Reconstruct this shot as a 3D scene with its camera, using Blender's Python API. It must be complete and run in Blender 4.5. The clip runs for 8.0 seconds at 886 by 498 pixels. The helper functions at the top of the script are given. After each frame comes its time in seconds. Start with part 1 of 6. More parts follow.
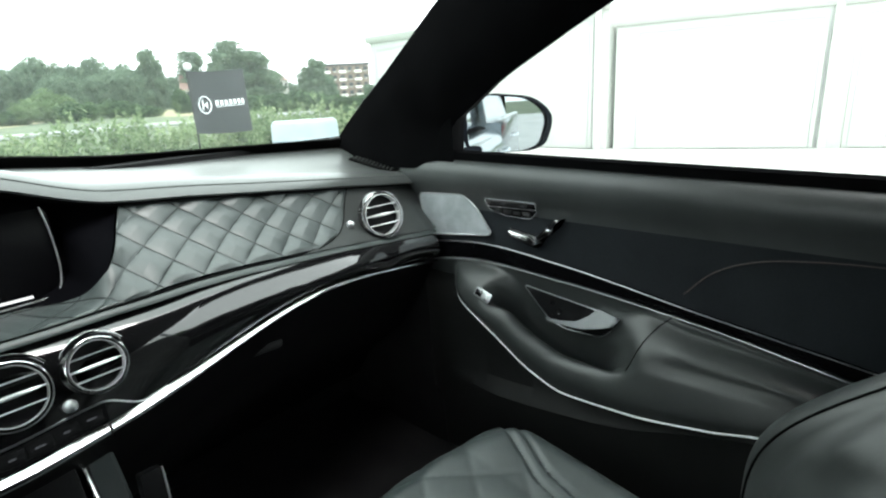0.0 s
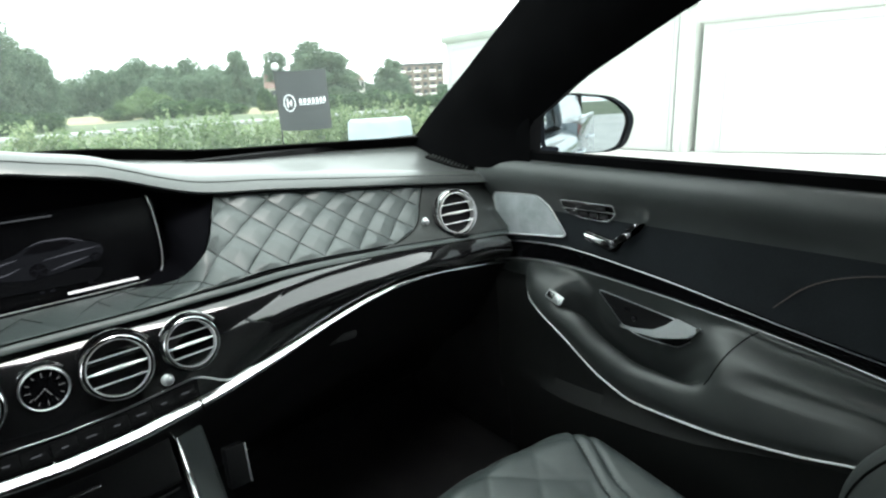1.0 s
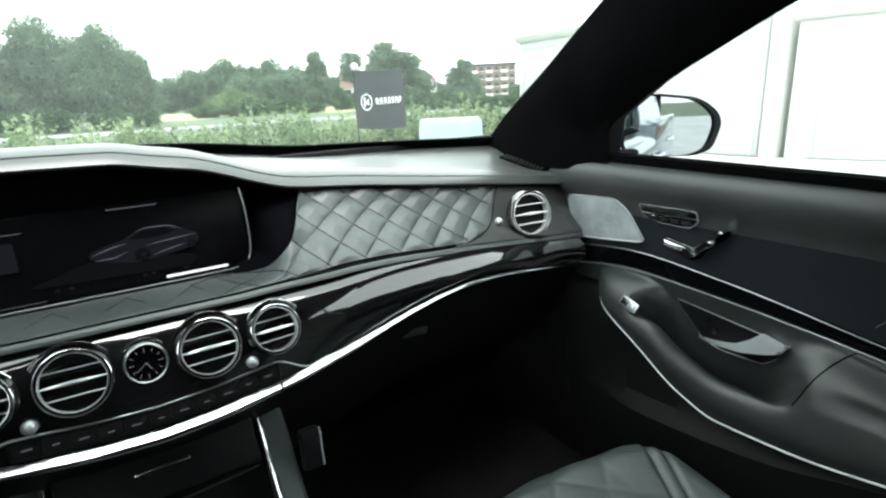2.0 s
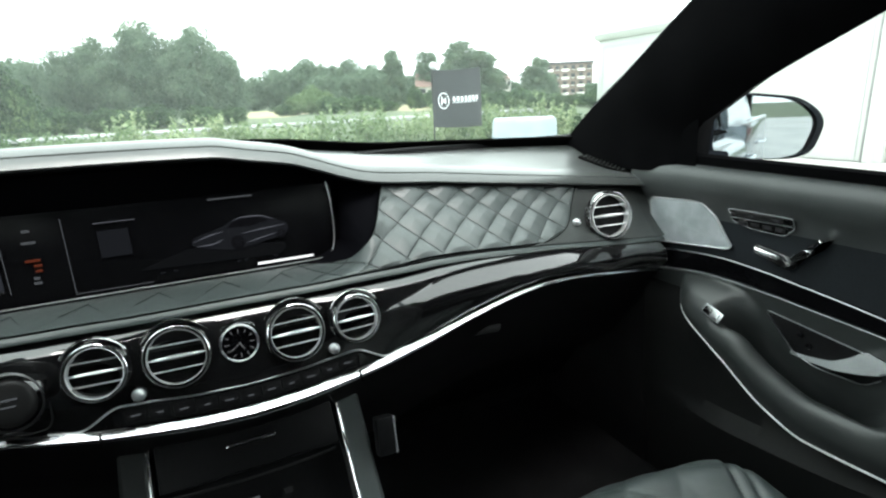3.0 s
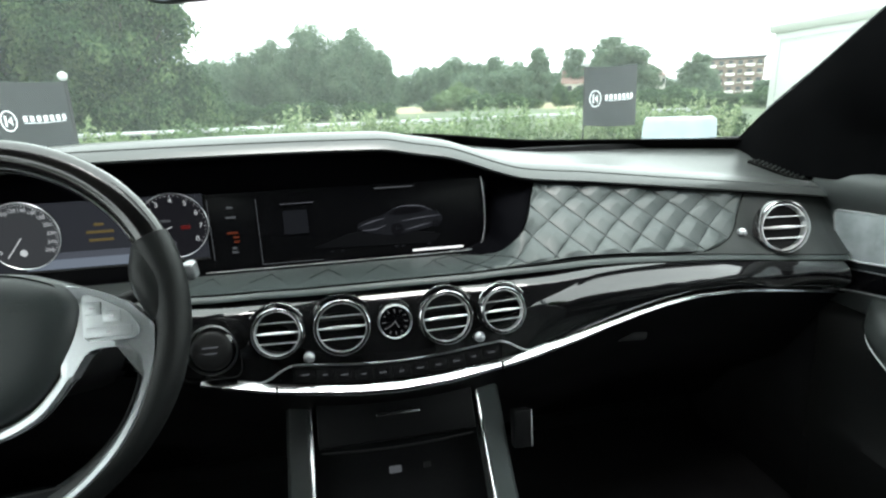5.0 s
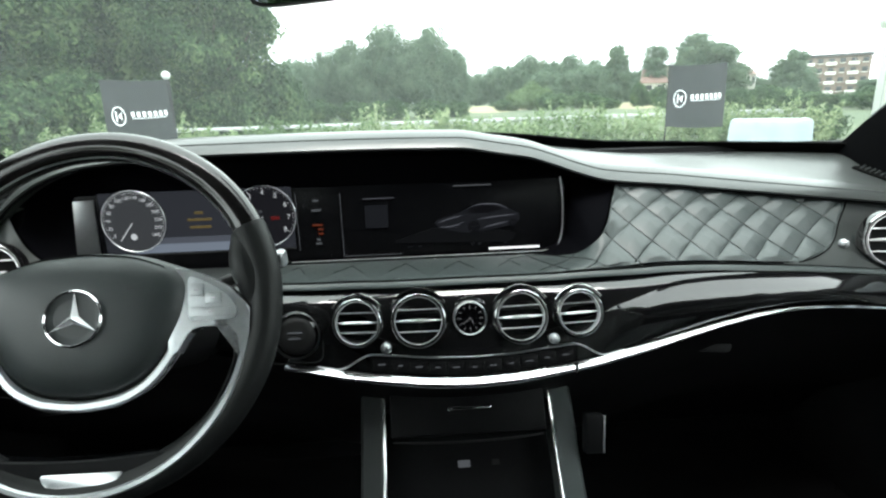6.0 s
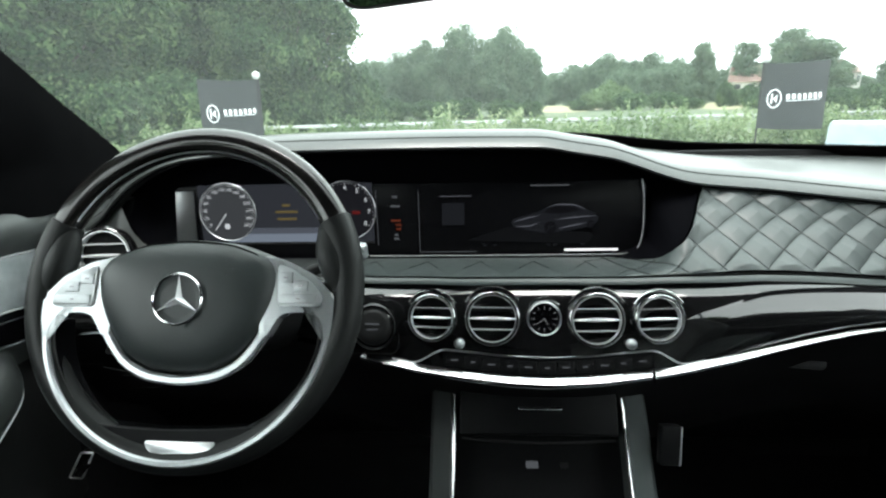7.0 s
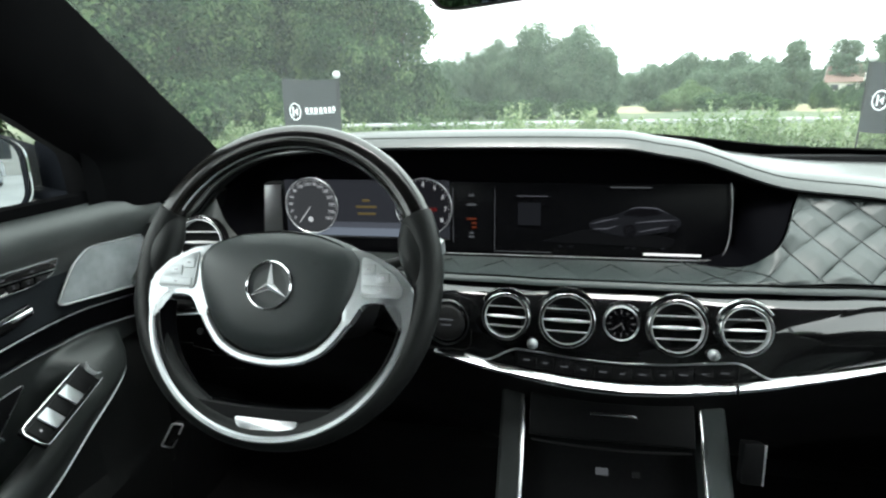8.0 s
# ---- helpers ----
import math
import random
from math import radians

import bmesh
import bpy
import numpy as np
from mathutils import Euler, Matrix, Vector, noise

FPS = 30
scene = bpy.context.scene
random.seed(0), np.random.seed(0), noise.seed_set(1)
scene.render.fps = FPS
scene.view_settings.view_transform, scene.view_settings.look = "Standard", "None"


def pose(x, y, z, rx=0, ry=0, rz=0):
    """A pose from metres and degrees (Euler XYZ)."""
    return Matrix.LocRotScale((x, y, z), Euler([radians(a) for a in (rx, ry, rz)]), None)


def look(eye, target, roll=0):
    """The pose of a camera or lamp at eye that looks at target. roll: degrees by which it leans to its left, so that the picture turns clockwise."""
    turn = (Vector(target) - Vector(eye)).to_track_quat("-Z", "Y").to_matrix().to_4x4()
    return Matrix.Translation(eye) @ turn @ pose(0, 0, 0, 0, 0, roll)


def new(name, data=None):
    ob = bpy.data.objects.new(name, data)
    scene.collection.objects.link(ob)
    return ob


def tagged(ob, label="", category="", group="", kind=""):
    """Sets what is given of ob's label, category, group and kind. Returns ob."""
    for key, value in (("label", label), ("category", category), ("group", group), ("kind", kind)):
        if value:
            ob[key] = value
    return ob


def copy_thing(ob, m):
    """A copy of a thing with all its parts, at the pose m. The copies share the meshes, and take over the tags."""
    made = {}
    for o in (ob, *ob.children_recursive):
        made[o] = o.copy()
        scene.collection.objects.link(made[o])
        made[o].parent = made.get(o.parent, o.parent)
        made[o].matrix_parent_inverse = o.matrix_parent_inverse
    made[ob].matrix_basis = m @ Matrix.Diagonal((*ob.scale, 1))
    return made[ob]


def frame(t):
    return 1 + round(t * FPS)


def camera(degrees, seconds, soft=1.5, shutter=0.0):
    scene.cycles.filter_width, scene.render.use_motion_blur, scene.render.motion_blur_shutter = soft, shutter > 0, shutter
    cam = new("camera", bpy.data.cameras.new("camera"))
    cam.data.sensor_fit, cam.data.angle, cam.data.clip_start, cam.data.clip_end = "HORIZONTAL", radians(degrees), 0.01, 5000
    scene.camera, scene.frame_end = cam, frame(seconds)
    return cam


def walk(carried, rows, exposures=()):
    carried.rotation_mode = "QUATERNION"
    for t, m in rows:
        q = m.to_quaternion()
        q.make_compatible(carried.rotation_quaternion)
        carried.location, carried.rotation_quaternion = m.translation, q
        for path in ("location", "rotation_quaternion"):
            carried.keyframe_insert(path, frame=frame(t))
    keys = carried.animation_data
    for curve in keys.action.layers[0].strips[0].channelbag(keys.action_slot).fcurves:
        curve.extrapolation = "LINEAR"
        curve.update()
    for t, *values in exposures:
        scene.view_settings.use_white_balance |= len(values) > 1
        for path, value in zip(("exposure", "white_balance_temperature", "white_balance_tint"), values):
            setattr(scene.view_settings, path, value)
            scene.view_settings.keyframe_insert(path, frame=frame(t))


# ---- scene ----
import functools

cam = camera(79.1, 8.0, soft=2.3)
PATH = [
    (0, (0.011, 0.262, 1.106), (1.416, 1.565, 0.533), -3.3),
    (0.5, (0.007, 0.264, 1.106), (1.329, 1.654, 0.54), -3.2),
    (1, (0.001, 0.267, 1.106), (1.228, 1.743, 0.545), -3.1),
    (1.5, (-0.005, 0.271, 1.106), (1.131, 1.821, 0.551), -2.9),
    (3, (-0.027, 0.273, 1.106), (0.789, 2.017, 0.565), -2.6),
    (3.5, (-0.034, 0.272, 1.107), (0.673, 2.064, 0.567), -2.5),
    (4, (-0.041, 0.273, 1.106), (0.546, 2.108, 0.569), -2.4),
    (4.5, (-0.047, 0.27, 1.107), (0.425, 2.139, 0.573), -2.3),
    (6, (-0.068, 0.262, 1.108), (0.037, 2.189, 0.582), -1.8),
    (6.5, (-0.074, 0.26, 1.108), (-0.088, 2.19, 0.584), -1.7),
    (7, (-0.079, 0.256, 1.108), (-0.225, 2.181, 0.587), -1.6),
    (7.5, (-0.085, 0.253, 1.107), (-0.349, 2.166, 0.589), -1.5),
    (8, (-0.093, 0.247, 1.108), (-0.477, 2.141, 0.591), -1.2),
]
walk(cam, [(t, look(eye, target, roll)) for t, eye, target, roll in PATH], [(0.0, 2.24), (8.0, 2.24)])

# ---- world, sun, exposure ----
world = bpy.data.worlds.new("overcast_sky")
scene.world = world
world.use_nodes = True
wn, wl = world.node_tree.nodes, world.node_tree.links
sky = wn.new("ShaderNodeTexSky")
sky.sky_type, sky.sun_disc = "NISHITA", False
sky.sun_elevation, sky.sun_rotation = radians(68), radians(176)
sky.air_density, sky.dust_density, sky.ozone_density = 1.0, 6.0, 0.6
grey = wn.new("ShaderNodeHueSaturation")
grey.inputs["Saturation"].default_value = 0.22
wl.new(sky.outputs["Color"], grey.inputs["Color"])
cloud = wn.new("ShaderNodeMixRGB")
cloud.inputs["Fac"].default_value = 0.86
cloud.inputs["Color2"].default_value = (9.0, 9.9, 9.8, 1)
wl.new(grey.outputs["Color"], cloud.inputs["Color1"])
wl.new(cloud.outputs["Color"], wn["Background"].inputs["Color"])
wn["Background"].inputs["Strength"].default_value = 0.12

sun_data = bpy.data.lights.new("sun", "SUN")
sun_data.energy, sun_data.angle, sun_data.color = 0.6, radians(25), (1.0, 0.98, 0.94)
sun = new("sun", sun_data)
sun.matrix_world = look((0, 0, 30), (-1, 14, -6))


# ---- materials ----
def tree_of(name):
    m = bpy.data.materials.new(name)
    m.use_nodes = True
    t = m.node_tree
    return m, t.nodes, t.links, t.nodes["Principled BSDF"]


def coords(n, l, scale, kind="Object"):
    tc, mp = n.new("ShaderNodeTexCoord"), n.new("ShaderNodeMapping")
    mp.inputs["Scale"].default_value = scale if isinstance(scale, tuple) else (scale,) * 3
    l.new(tc.outputs[kind], mp.inputs["Vector"])
    return mp.outputs["Vector"]


def noise_tex(n, l, vec, scale, detail=4.0, rough=0.55):
    t = n.new("ShaderNodeTexNoise")
    t.inputs["Scale"].default_value, t.inputs["Detail"].default_value, t.inputs["Roughness"].default_value = scale, detail, rough
    l.new(vec, t.inputs["Vector"])
    return t.outputs["Fac"]


def ramp(n, l, fac, stops):
    r = n.new("ShaderNodeValToRGB")
    e = r.color_ramp.elements
    e[0].position, e[0].color = stops[0][0], (*stops[0][1], 1)
    e[1].position, e[1].color = stops[-1][0], (*stops[-1][1], 1)
    for p, c in stops[1:-1]:
        k = e.new(p)
        k.color = (*c, 1)
    l.new(fac, r.inputs["Fac"])
    return r.outputs["Color"]


def remap(n, l, fac, lo, hi):
    r = n.new("ShaderNodeMapRange")
    r.inputs["To Min"].default_value, r.inputs["To Max"].default_value = lo, hi
    l.new(fac, r.inputs["Value"])
    return r.outputs["Result"]


def bump(n, l, height, strength, dist, bsdf):
    b = n.new("ShaderNodeBump")
    b.inputs["Strength"].default_value, b.inputs["Distance"].default_value = strength, dist
    l.new(height, b.inputs["Height"])
    l.new(b.outputs["Normal"], bsdf.inputs["Normal"])


def surface(name, dark, light, rough=(0.4, 0.55), coarse=6.0, fine=180.0, metal=0.0, relief=0.0, relief_size=0.0006, coat=0.0, spec=0.5):
    """A surface whose colour wanders between two tones at a coarse and a fine scale."""
    m, n, l, b = tree_of(name)
    v = coords(n, l, 1.0)
    a, f = noise_tex(n, l, v, coarse, 5), noise_tex(n, l, v, fine, 3)
    mix = n.new("ShaderNodeMath")
    mix.operation = "MULTIPLY_ADD"
    mix.inputs[1].default_value, mix.inputs[2].default_value = 0.4, 0.0
    l.new(f, mix.inputs[0])
    add = n.new("ShaderNodeMath")
    add.operation = "MULTIPLY_ADD"
    add.inputs[1].default_value = 0.6
    l.new(a, add.inputs[0])
    l.new(mix.outputs[0], add.inputs[2])
    l.new(ramp(n, l, add.outputs[0], [(0.36, dark), (0.64, light)]), b.inputs["Base Color"])
    l.new(remap(n, l, a, rough[0], rough[1]), b.inputs["Roughness"])
    b.inputs["Metallic"].default_value = metal
    b.inputs["Coat Weight"].default_value = coat
    b.inputs["Coat Roughness"].default_value = 0.04
    b.inputs["Specular IOR Level"].default_value = spec
    if relief:
        bump(n, l, f, relief, relief_size, b)
    return m


def leather(name, dark, light, rough=(0.42, 0.55), spec=0.5):
    """Grained leather: cell relief with soft larger creases."""
    m, n, l, b = tree_of(name)
    v = coords(n, l, 1.0)
    a = noise_tex(n, l, v, 9.0, 5)
    vo = n.new("ShaderNodeTexVoronoi")
    vo.inputs["Scale"].default_value = 900.0
    l.new(v, vo.inputs["Vector"])
    l.new(ramp(n, l, a, [(0.35, dark), (0.65, light)]), b.inputs["Base Color"])
    l.new(remap(n, l, a, rough[0], rough[1]), b.inputs["Roughness"])
    b.inputs["Specular IOR Level"].default_value = spec
    bump(n, l, vo.outputs["Distance"], 0.25, 0.0004, b)
    return m


def glow(name, colour, strength):
    m, n, l, b = tree_of(name)
    b.inputs["Base Color"].default_value = (0.003, 0.003, 0.003, 1)
    b.inputs["Roughness"].default_value = 0.3
    b.inputs["Specular IOR Level"].default_value = 0.03
    b.inputs["Emission Color"].default_value = (*colour, 1)
    b.inputs["Emission Strength"].default_value = strength
    return m


def pane_glass(name, tint, gloss=1.0, dust=0.0):
    """Clear thin pane: see-through with Fresnel gloss."""
    m = bpy.data.materials.new(name)
    m.use_nodes = True
    n, l = m.node_tree.nodes, m.node_tree.links
    n.remove(n["Principled BSDF"])
    tr, gl, fr, mx = (n.new("ShaderNode" + k) for k in ("BsdfTransparent", "BsdfGlossy", "Fresnel", "MixShader"))
    tr.inputs["Color"].default_value = (*tint, 1)
    gl.inputs["Roughness"].default_value = 0.01
    fr.inputs["IOR"].default_value = 1.0 + 0.35 * gloss
    l.new(fr.outputs[0], mx.inputs[0])
    l.new(tr.outputs[0], mx.inputs[1])
    l.new(gl.outputs[0], mx.inputs[2])
    out = mx.outputs[0]
    if dust:
        film, both = n.new("ShaderNodeBsdfTranslucent"), n.new("ShaderNodeMixShader")
        film.inputs["Color"].default_value = (0.80, 0.92, 0.86, 1)
        l.new(remap(n, l, noise_tex(n, l, coords(n, l, 1.0), 2.5, 5), dust * 0.6, dust * 1.4), both.inputs[0])
        l.new(out, both.inputs[1])
        l.new(film.outputs[0], both.inputs[2])
        out = both.outputs[0]
    l.new(out, n["Material Output"].inputs["Surface"])
    return m


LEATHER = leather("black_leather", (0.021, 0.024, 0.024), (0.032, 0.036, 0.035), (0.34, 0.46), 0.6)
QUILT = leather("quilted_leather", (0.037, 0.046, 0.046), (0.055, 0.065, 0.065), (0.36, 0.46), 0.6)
COVER = leather("airbag_cover_leather", (0.025, 0.031, 0.031), (0.037, 0.044, 0.044), (0.38, 0.48), 0.55)
PAD = leather("dash_top_leather", (0.034, 0.038, 0.037), (0.048, 0.053, 0.052), (0.26, 0.32), 0.9)
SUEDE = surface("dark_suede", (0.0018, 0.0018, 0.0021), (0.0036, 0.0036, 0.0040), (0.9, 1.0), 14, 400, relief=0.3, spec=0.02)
CARD = surface("blue_black_door_cloth", (0.0145, 0.0165, 0.0195), (0.020, 0.023, 0.0265), (0.7, 0.8), 14, 400, relief=0.3, spec=0.1)
PLASTIC = surface("black_plastic", (0.009, 0.009, 0.0095), (0.014, 0.014, 0.0145), (0.45, 0.6), 8, 600, relief=0.15, spec=0.3)
PIANO = surface("piano_black", (0.005, 0.005, 0.0055), (0.008, 0.008, 0.0085), (0.06, 0.10), 5, 60, coat=1.0, spec=0.5)
WOOD = surface("dark_lacquered_wood", (0.004, 0.004, 0.004), (0.010, 0.009, 0.008), (0.16, 0.24), 20, 120, coat=0.5)
CHROME = surface("chrome", (0.78, 0.79, 0.80), (0.86, 0.87, 0.88), (0.13, 0.20), 12, 300, metal=1.0)
SATIN = surface("satin_aluminium", (0.40, 0.41, 0.42), (0.50, 0.51, 0.52), (0.24, 0.34), 10, 500, metal=1.0, relief=0.06)
GRILLE = surface("perforated_metal", (0.30, 0.335, 0.345), (0.56, 0.60, 0.62), (0.30, 0.44), 22, 900, metal=0.35, relief=0.35)
RUBBER = surface("rubber_seal", (0.0018, 0.0018, 0.0018), (0.0032, 0.0032, 0.0032), (0.7, 0.8), 9, 200, spec=0.05)
CARPET = surface("black_carpet", (0.010, 0.010, 0.011), (0.018, 0.018, 0.019), (0.9, 1.0), 12, 900, relief=0.6, relief_size=0.002, spec=0.1)
HEADLINER = surface("black_headliner", (0.008, 0.008, 0.008), (0.013, 0.013, 0.014), (0.9, 1.0), 10, 700, relief=0.3, spec=0.04)
SCREEN = surface("dark_screen_glass", (0.0026, 0.0026, 0.0032), (0.0042, 0.0042, 0.0050), (0.2, 0.3), 4, 60, spec=0.08)
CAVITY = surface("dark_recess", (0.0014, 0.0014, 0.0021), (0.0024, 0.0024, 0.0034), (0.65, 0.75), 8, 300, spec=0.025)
GLOSS_PLASTIC = surface("dull_black_plastic", (0.0050, 0.0050, 0.0056), (0.0075, 0.0075, 0.0082), (0.4, 0.5), 8, 300, spec=0.12)
DOOR_LOWER = surface("dark_door_plastic", (0.010, 0.0105, 0.0105), (0.0155, 0.016, 0.016), (0.5, 0.6), 8, 600, relief=0.15, spec=0.3)
SILVER = surface("silver_lacquer", (0.44, 0.46, 0.47), (0.54, 0.56, 0.57), (0.20, 0.30), 14, 500, metal=0.65)
RING = surface("bright_ring", (0.80, 0.82, 0.83), (0.90, 0.92, 0.93), (0.20, 0.28), 14, 500, metal=0.6)
BRIGHT = surface("bright_aluminium", (0.80, 0.82, 0.83), (0.88, 0.90, 0.91), (0.34, 0.42), 14, 500, metal=0.25)
SILVER_DARK = surface("grey_silver_lacquer", (0.38, 0.40, 0.41), (0.48, 0.50, 0.51), (0.28, 0.38), 14, 500, metal=0.5)
ROLL = leather("door_leather", (0.034, 0.038, 0.038), (0.049, 0.054, 0.054), (0.36, 0.46), 0.55)
RIM_LEATHER = leather("steering_wheel_leather", (0.007, 0.008, 0.008), (0.012, 0.013, 0.013), (0.40, 0.5), 0.3)
# seam thread toned darker than the quilt to imitate shade in the grooves
SHADE_STITCH = surface("groove_shade_stitching", (0.022, 0.026, 0.026), (0.030, 0.034, 0.034), (0.6, 0.7), 60, 500, spec=0.2)
PIPING = surface("brown_piping", (0.045, 0.034, 0.030), (0.07, 0.05, 0.042), (0.5, 0.6), 30, 400)
THREAD = surface("grey_thread", (0.05, 0.055, 0.055), (0.08, 0.085, 0.085), (0.6, 0.7), 60, 500)
PAINT = surface("blue_grey_car_paint", (0.15, 0.18, 0.20), (0.18, 0.21, 0.235), (0.12, 0.18), 3, 400, metal=0.6, coat=0.8)
HOUSING = surface("dark_mirror_housing", (0.004, 0.005, 0.007), (0.006, 0.0075, 0.010), (0.8, 0.9), 6, 300, spec=0.04)
MIRROR = surface("mirror_glass", (0.30, 0.335, 0.35), (0.33, 0.365, 0.38), (0.012, 0.02), 3, 50, metal=1.0)
GLASS = pane_glass("window_glass", (0.80, 0.845, 0.825), 0.9, 0.032)
SIDE_GLASS = pane_glass("side_window_glass", (0.86, 0.88, 0.87), 1.6)
REAR_GLASS = pane_glass("tinted_rear_glass", (0.80, 0.84, 0.83), 1.5)
DIAL_GREY = glow("dial_face", (0.045, 0.049, 0.054), 0.20)
DIAL_DARK = glow("dial_face_dark", (0.006, 0.006, 0.008), 0.300)
MARK = glow("dial_marks", (0.62, 0.66, 0.68), 0.20)
DIM = glow("dim_symbols", (0.10, 0.11, 0.12), 0.154)
AMBER = glow("amber_text", (0.55, 0.42, 0.16), 0.045)
ORANGE = glow("orange_symbols", (0.60, 0.13, 0.06), 0.035)
RED = glow("red_mark", (0.35, 0.03, 0.03), 0.06)
INFO = glow("info_panel", (0.026, 0.029, 0.036), 0.20)
INFO_GLARE = glow("info_panel_glare", (0.10, 0.12, 0.15), 0.34)
INFO_HALF_GLARE = glow("info_panel_half_glare", (0.07, 0.08, 0.10), 0.22)
CAR_PICTURE = glow("screen_picture", (0.034, 0.038, 0.048), 0.055)
CAR_FLOOR = glow("screen_picture_floor", (0.034, 0.038, 0.048), 0.018)
CAR_DARK = glow("screen_picture_dark", (0.008, 0.008, 0.012), 0.06)
CAR_SHINE = glow("screen_picture_shine", (0.16, 0.17, 0.20), 0.12)
CLOCK_MARK = glow("clock_marks", (0.55, 0.58, 0.60), 0.06)
WHITE_LINE = glow("screen_line", (0.75, 0.77, 0.78), 0.360)


# ---- mesh helpers ----
def mesh_from(name, bm, mat, smooth=35):
    me = bpy.data.meshes.new(name)
    bmesh.ops.recalc_face_normals(bm, faces=bm.faces)
    bm.to_mesh(me)
    bm.free()
    if mat:
        me.materials.append(mat)
    if smooth:
        me.polygons.foreach_set("use_smooth", [True] * len(me.polygons))
        me.set_sharp_from_angle(angle=radians(smooth))
    return me


def part(name, bm, mat, parent=None, label="", smooth=35):
    """Links a bmesh as one mesh object under its thing or part."""
    ob = new(name, mesh_from(name, bm, mat, smooth))
    ob.parent = parent
    if label:
        ob["label"] = label
    return ob


def thing(name, label, category, group="", kind="", m=None):
    ob = new(name)
    ob.empty_display_size = 0.05
    if m is not None:
        ob.matrix_world = m
    return tagged(ob, label, category, group, kind)


def solo(name, bm, mat, label, category, group="", kind="", smooth=35):
    return tagged(part(name, bm, mat, None, "", smooth), label, category, group, kind)


def inward(ob, eye=(0.0, 0.0, 1.05)):
    """Turns a pane's faces toward the cabin."""
    total = sum(((Vector(eye) - f.center).dot(f.normal) * f.area for f in ob.data.polygons), 0.0)
    if total < 0:
        ob.data.flip_normals()
    ob.visible_shadow = False
    return ob


def curve(*pts):
    """A smooth monotone curve through (x, value) pairs."""
    xs, ys = np.array([p[0] for p in pts], float), np.array([p[1] for p in pts], float)
    h, d = np.diff(xs), np.diff(ys) / np.diff(xs)
    s = np.zeros(len(xs))
    s[0], s[-1] = d[0], d[-1]
    for i in range(1, len(xs) - 1):
        if d[i - 1] * d[i] > 0:
            w1, w2 = 2 * h[i] + h[i - 1], h[i] + 2 * h[i - 1]
            s[i] = (w1 + w2) / (w1 / d[i - 1] + w2 / d[i])

    def f(x):
        x = min(max(x, xs[0]), xs[-1])
        i = min(int(np.searchsorted(xs, x, "right")) - 1, len(h) - 1)
        t = (x - xs[i]) / h[i]
        return float(ys[i] * (1 + 2 * t) * (1 - t) ** 2 + s[i] * h[i] * t * (1 - t) ** 2 + ys[i + 1] * t * t * (3 - 2 * t) + s[i + 1] * h[i] * t * t * (t - 1))
    return f


def spread(a, b, n):
    return [a + (b - a) * i / (n - 1) for i in range(n)]


def loft(sections, closed=False, caps=False, bm=None):
    """A skin over rows of points, all of one length; closed joins each row's ends."""
    bm = bm or bmesh.new()
    rows = [[bm.verts.new(p) for p in s] for s in sections]
    k = len(rows[0])
    for a, b in zip(rows, rows[1:]):
        for i in range(k if closed else k - 1):
            j = (i + 1) % k
            bm.faces.new((a[i], a[j], b[j], b[i]))
    if caps and closed:
        bm.faces.new(rows[0][::-1])
        bm.faces.new(rows[-1])
    return bm


def sweep(path, profile, up=(0, 0, 1), closed=False, scale=None):
    """Carries a closed outline (side, up) along a path of points."""
    pts = [Vector(p) for p in path]
    n, out = len(pts), []
    for i, p in enumerate(pts):
        a = pts[(i - 1) % n] if closed or i else p
        b = pts[(i + 1) % n] if closed or i < n - 1 else p
        t = (b - a).normalized()
        side = t.cross(Vector(up)).normalized()
        high = side.cross(t)
        k = scale(i / (n - 1)) if scale else 1.0
        out.append([p + side * u * k + high * v * k for u, v in profile])
    if closed:
        out.append(out[0])
    bm = loft(out, closed=True, caps=not closed)
    if closed:
        bmesh.ops.remove_doubles(bm, verts=bm.verts, dist=1e-6)
    return bm


def circle(r, n=10, ry=None):
    return [(r * math.cos(2 * math.pi * i / n), (ry or r) * math.sin(2 * math.pi * i / n)) for i in range(n)]


def smooth_path(pts, n=40):
    """A path through a few points, by arc length."""
    pts = [Vector(p) for p in pts]
    d = [0.0]
    for a, b in zip(pts, pts[1:]):
        d.append(d[-1] + (b - a).length)
    fs = [curve(*[(s, p[k]) for s, p in zip(d, pts)]) for k in range(3)]
    return [Vector([f(s) for f in fs]) for s in spread(0, d[-1], n)]


def box(sx, sy, sz, bevel=0.0, m=None, segments=2):
    bm = bmesh.new()
    bmesh.ops.create_cube(bm, size=1, matrix=Matrix.Diagonal((sx, sy, sz, 1)))
    if bevel:
        bmesh.ops.bevel(bm, geom=list(bm.edges), offset=bevel, segments=segments, affect="EDGES", profile=0.6)
    if m is not None:
        bm.transform(m)
    return bm


def prism(outline, depth, bevel=0.0, m=None, segments=2):
    """A plate of an outline (x, y), from z = 0 to z = depth, with rounded edges on its face."""
    bm = bmesh.new()
    bot = [bm.verts.new((x, y, 0)) for x, y in outline]
    top = [bm.verts.new((x, y, depth)) for x, y in outline]
    bm.faces.new(bot[::-1])
    face = bm.faces.new(top)
    k = len(outline)
    for i in range(k):
        bm.faces.new((bot[i], bot[(i + 1) % k], top[(i + 1) % k], top[i]))
    if bevel:
        bmesh.ops.bevel(bm, geom=list(face.edges), offset=bevel, segments=segments, affect="EDGES", profile=0.6)
    if m is not None:
        bm.transform(m)
    return bm


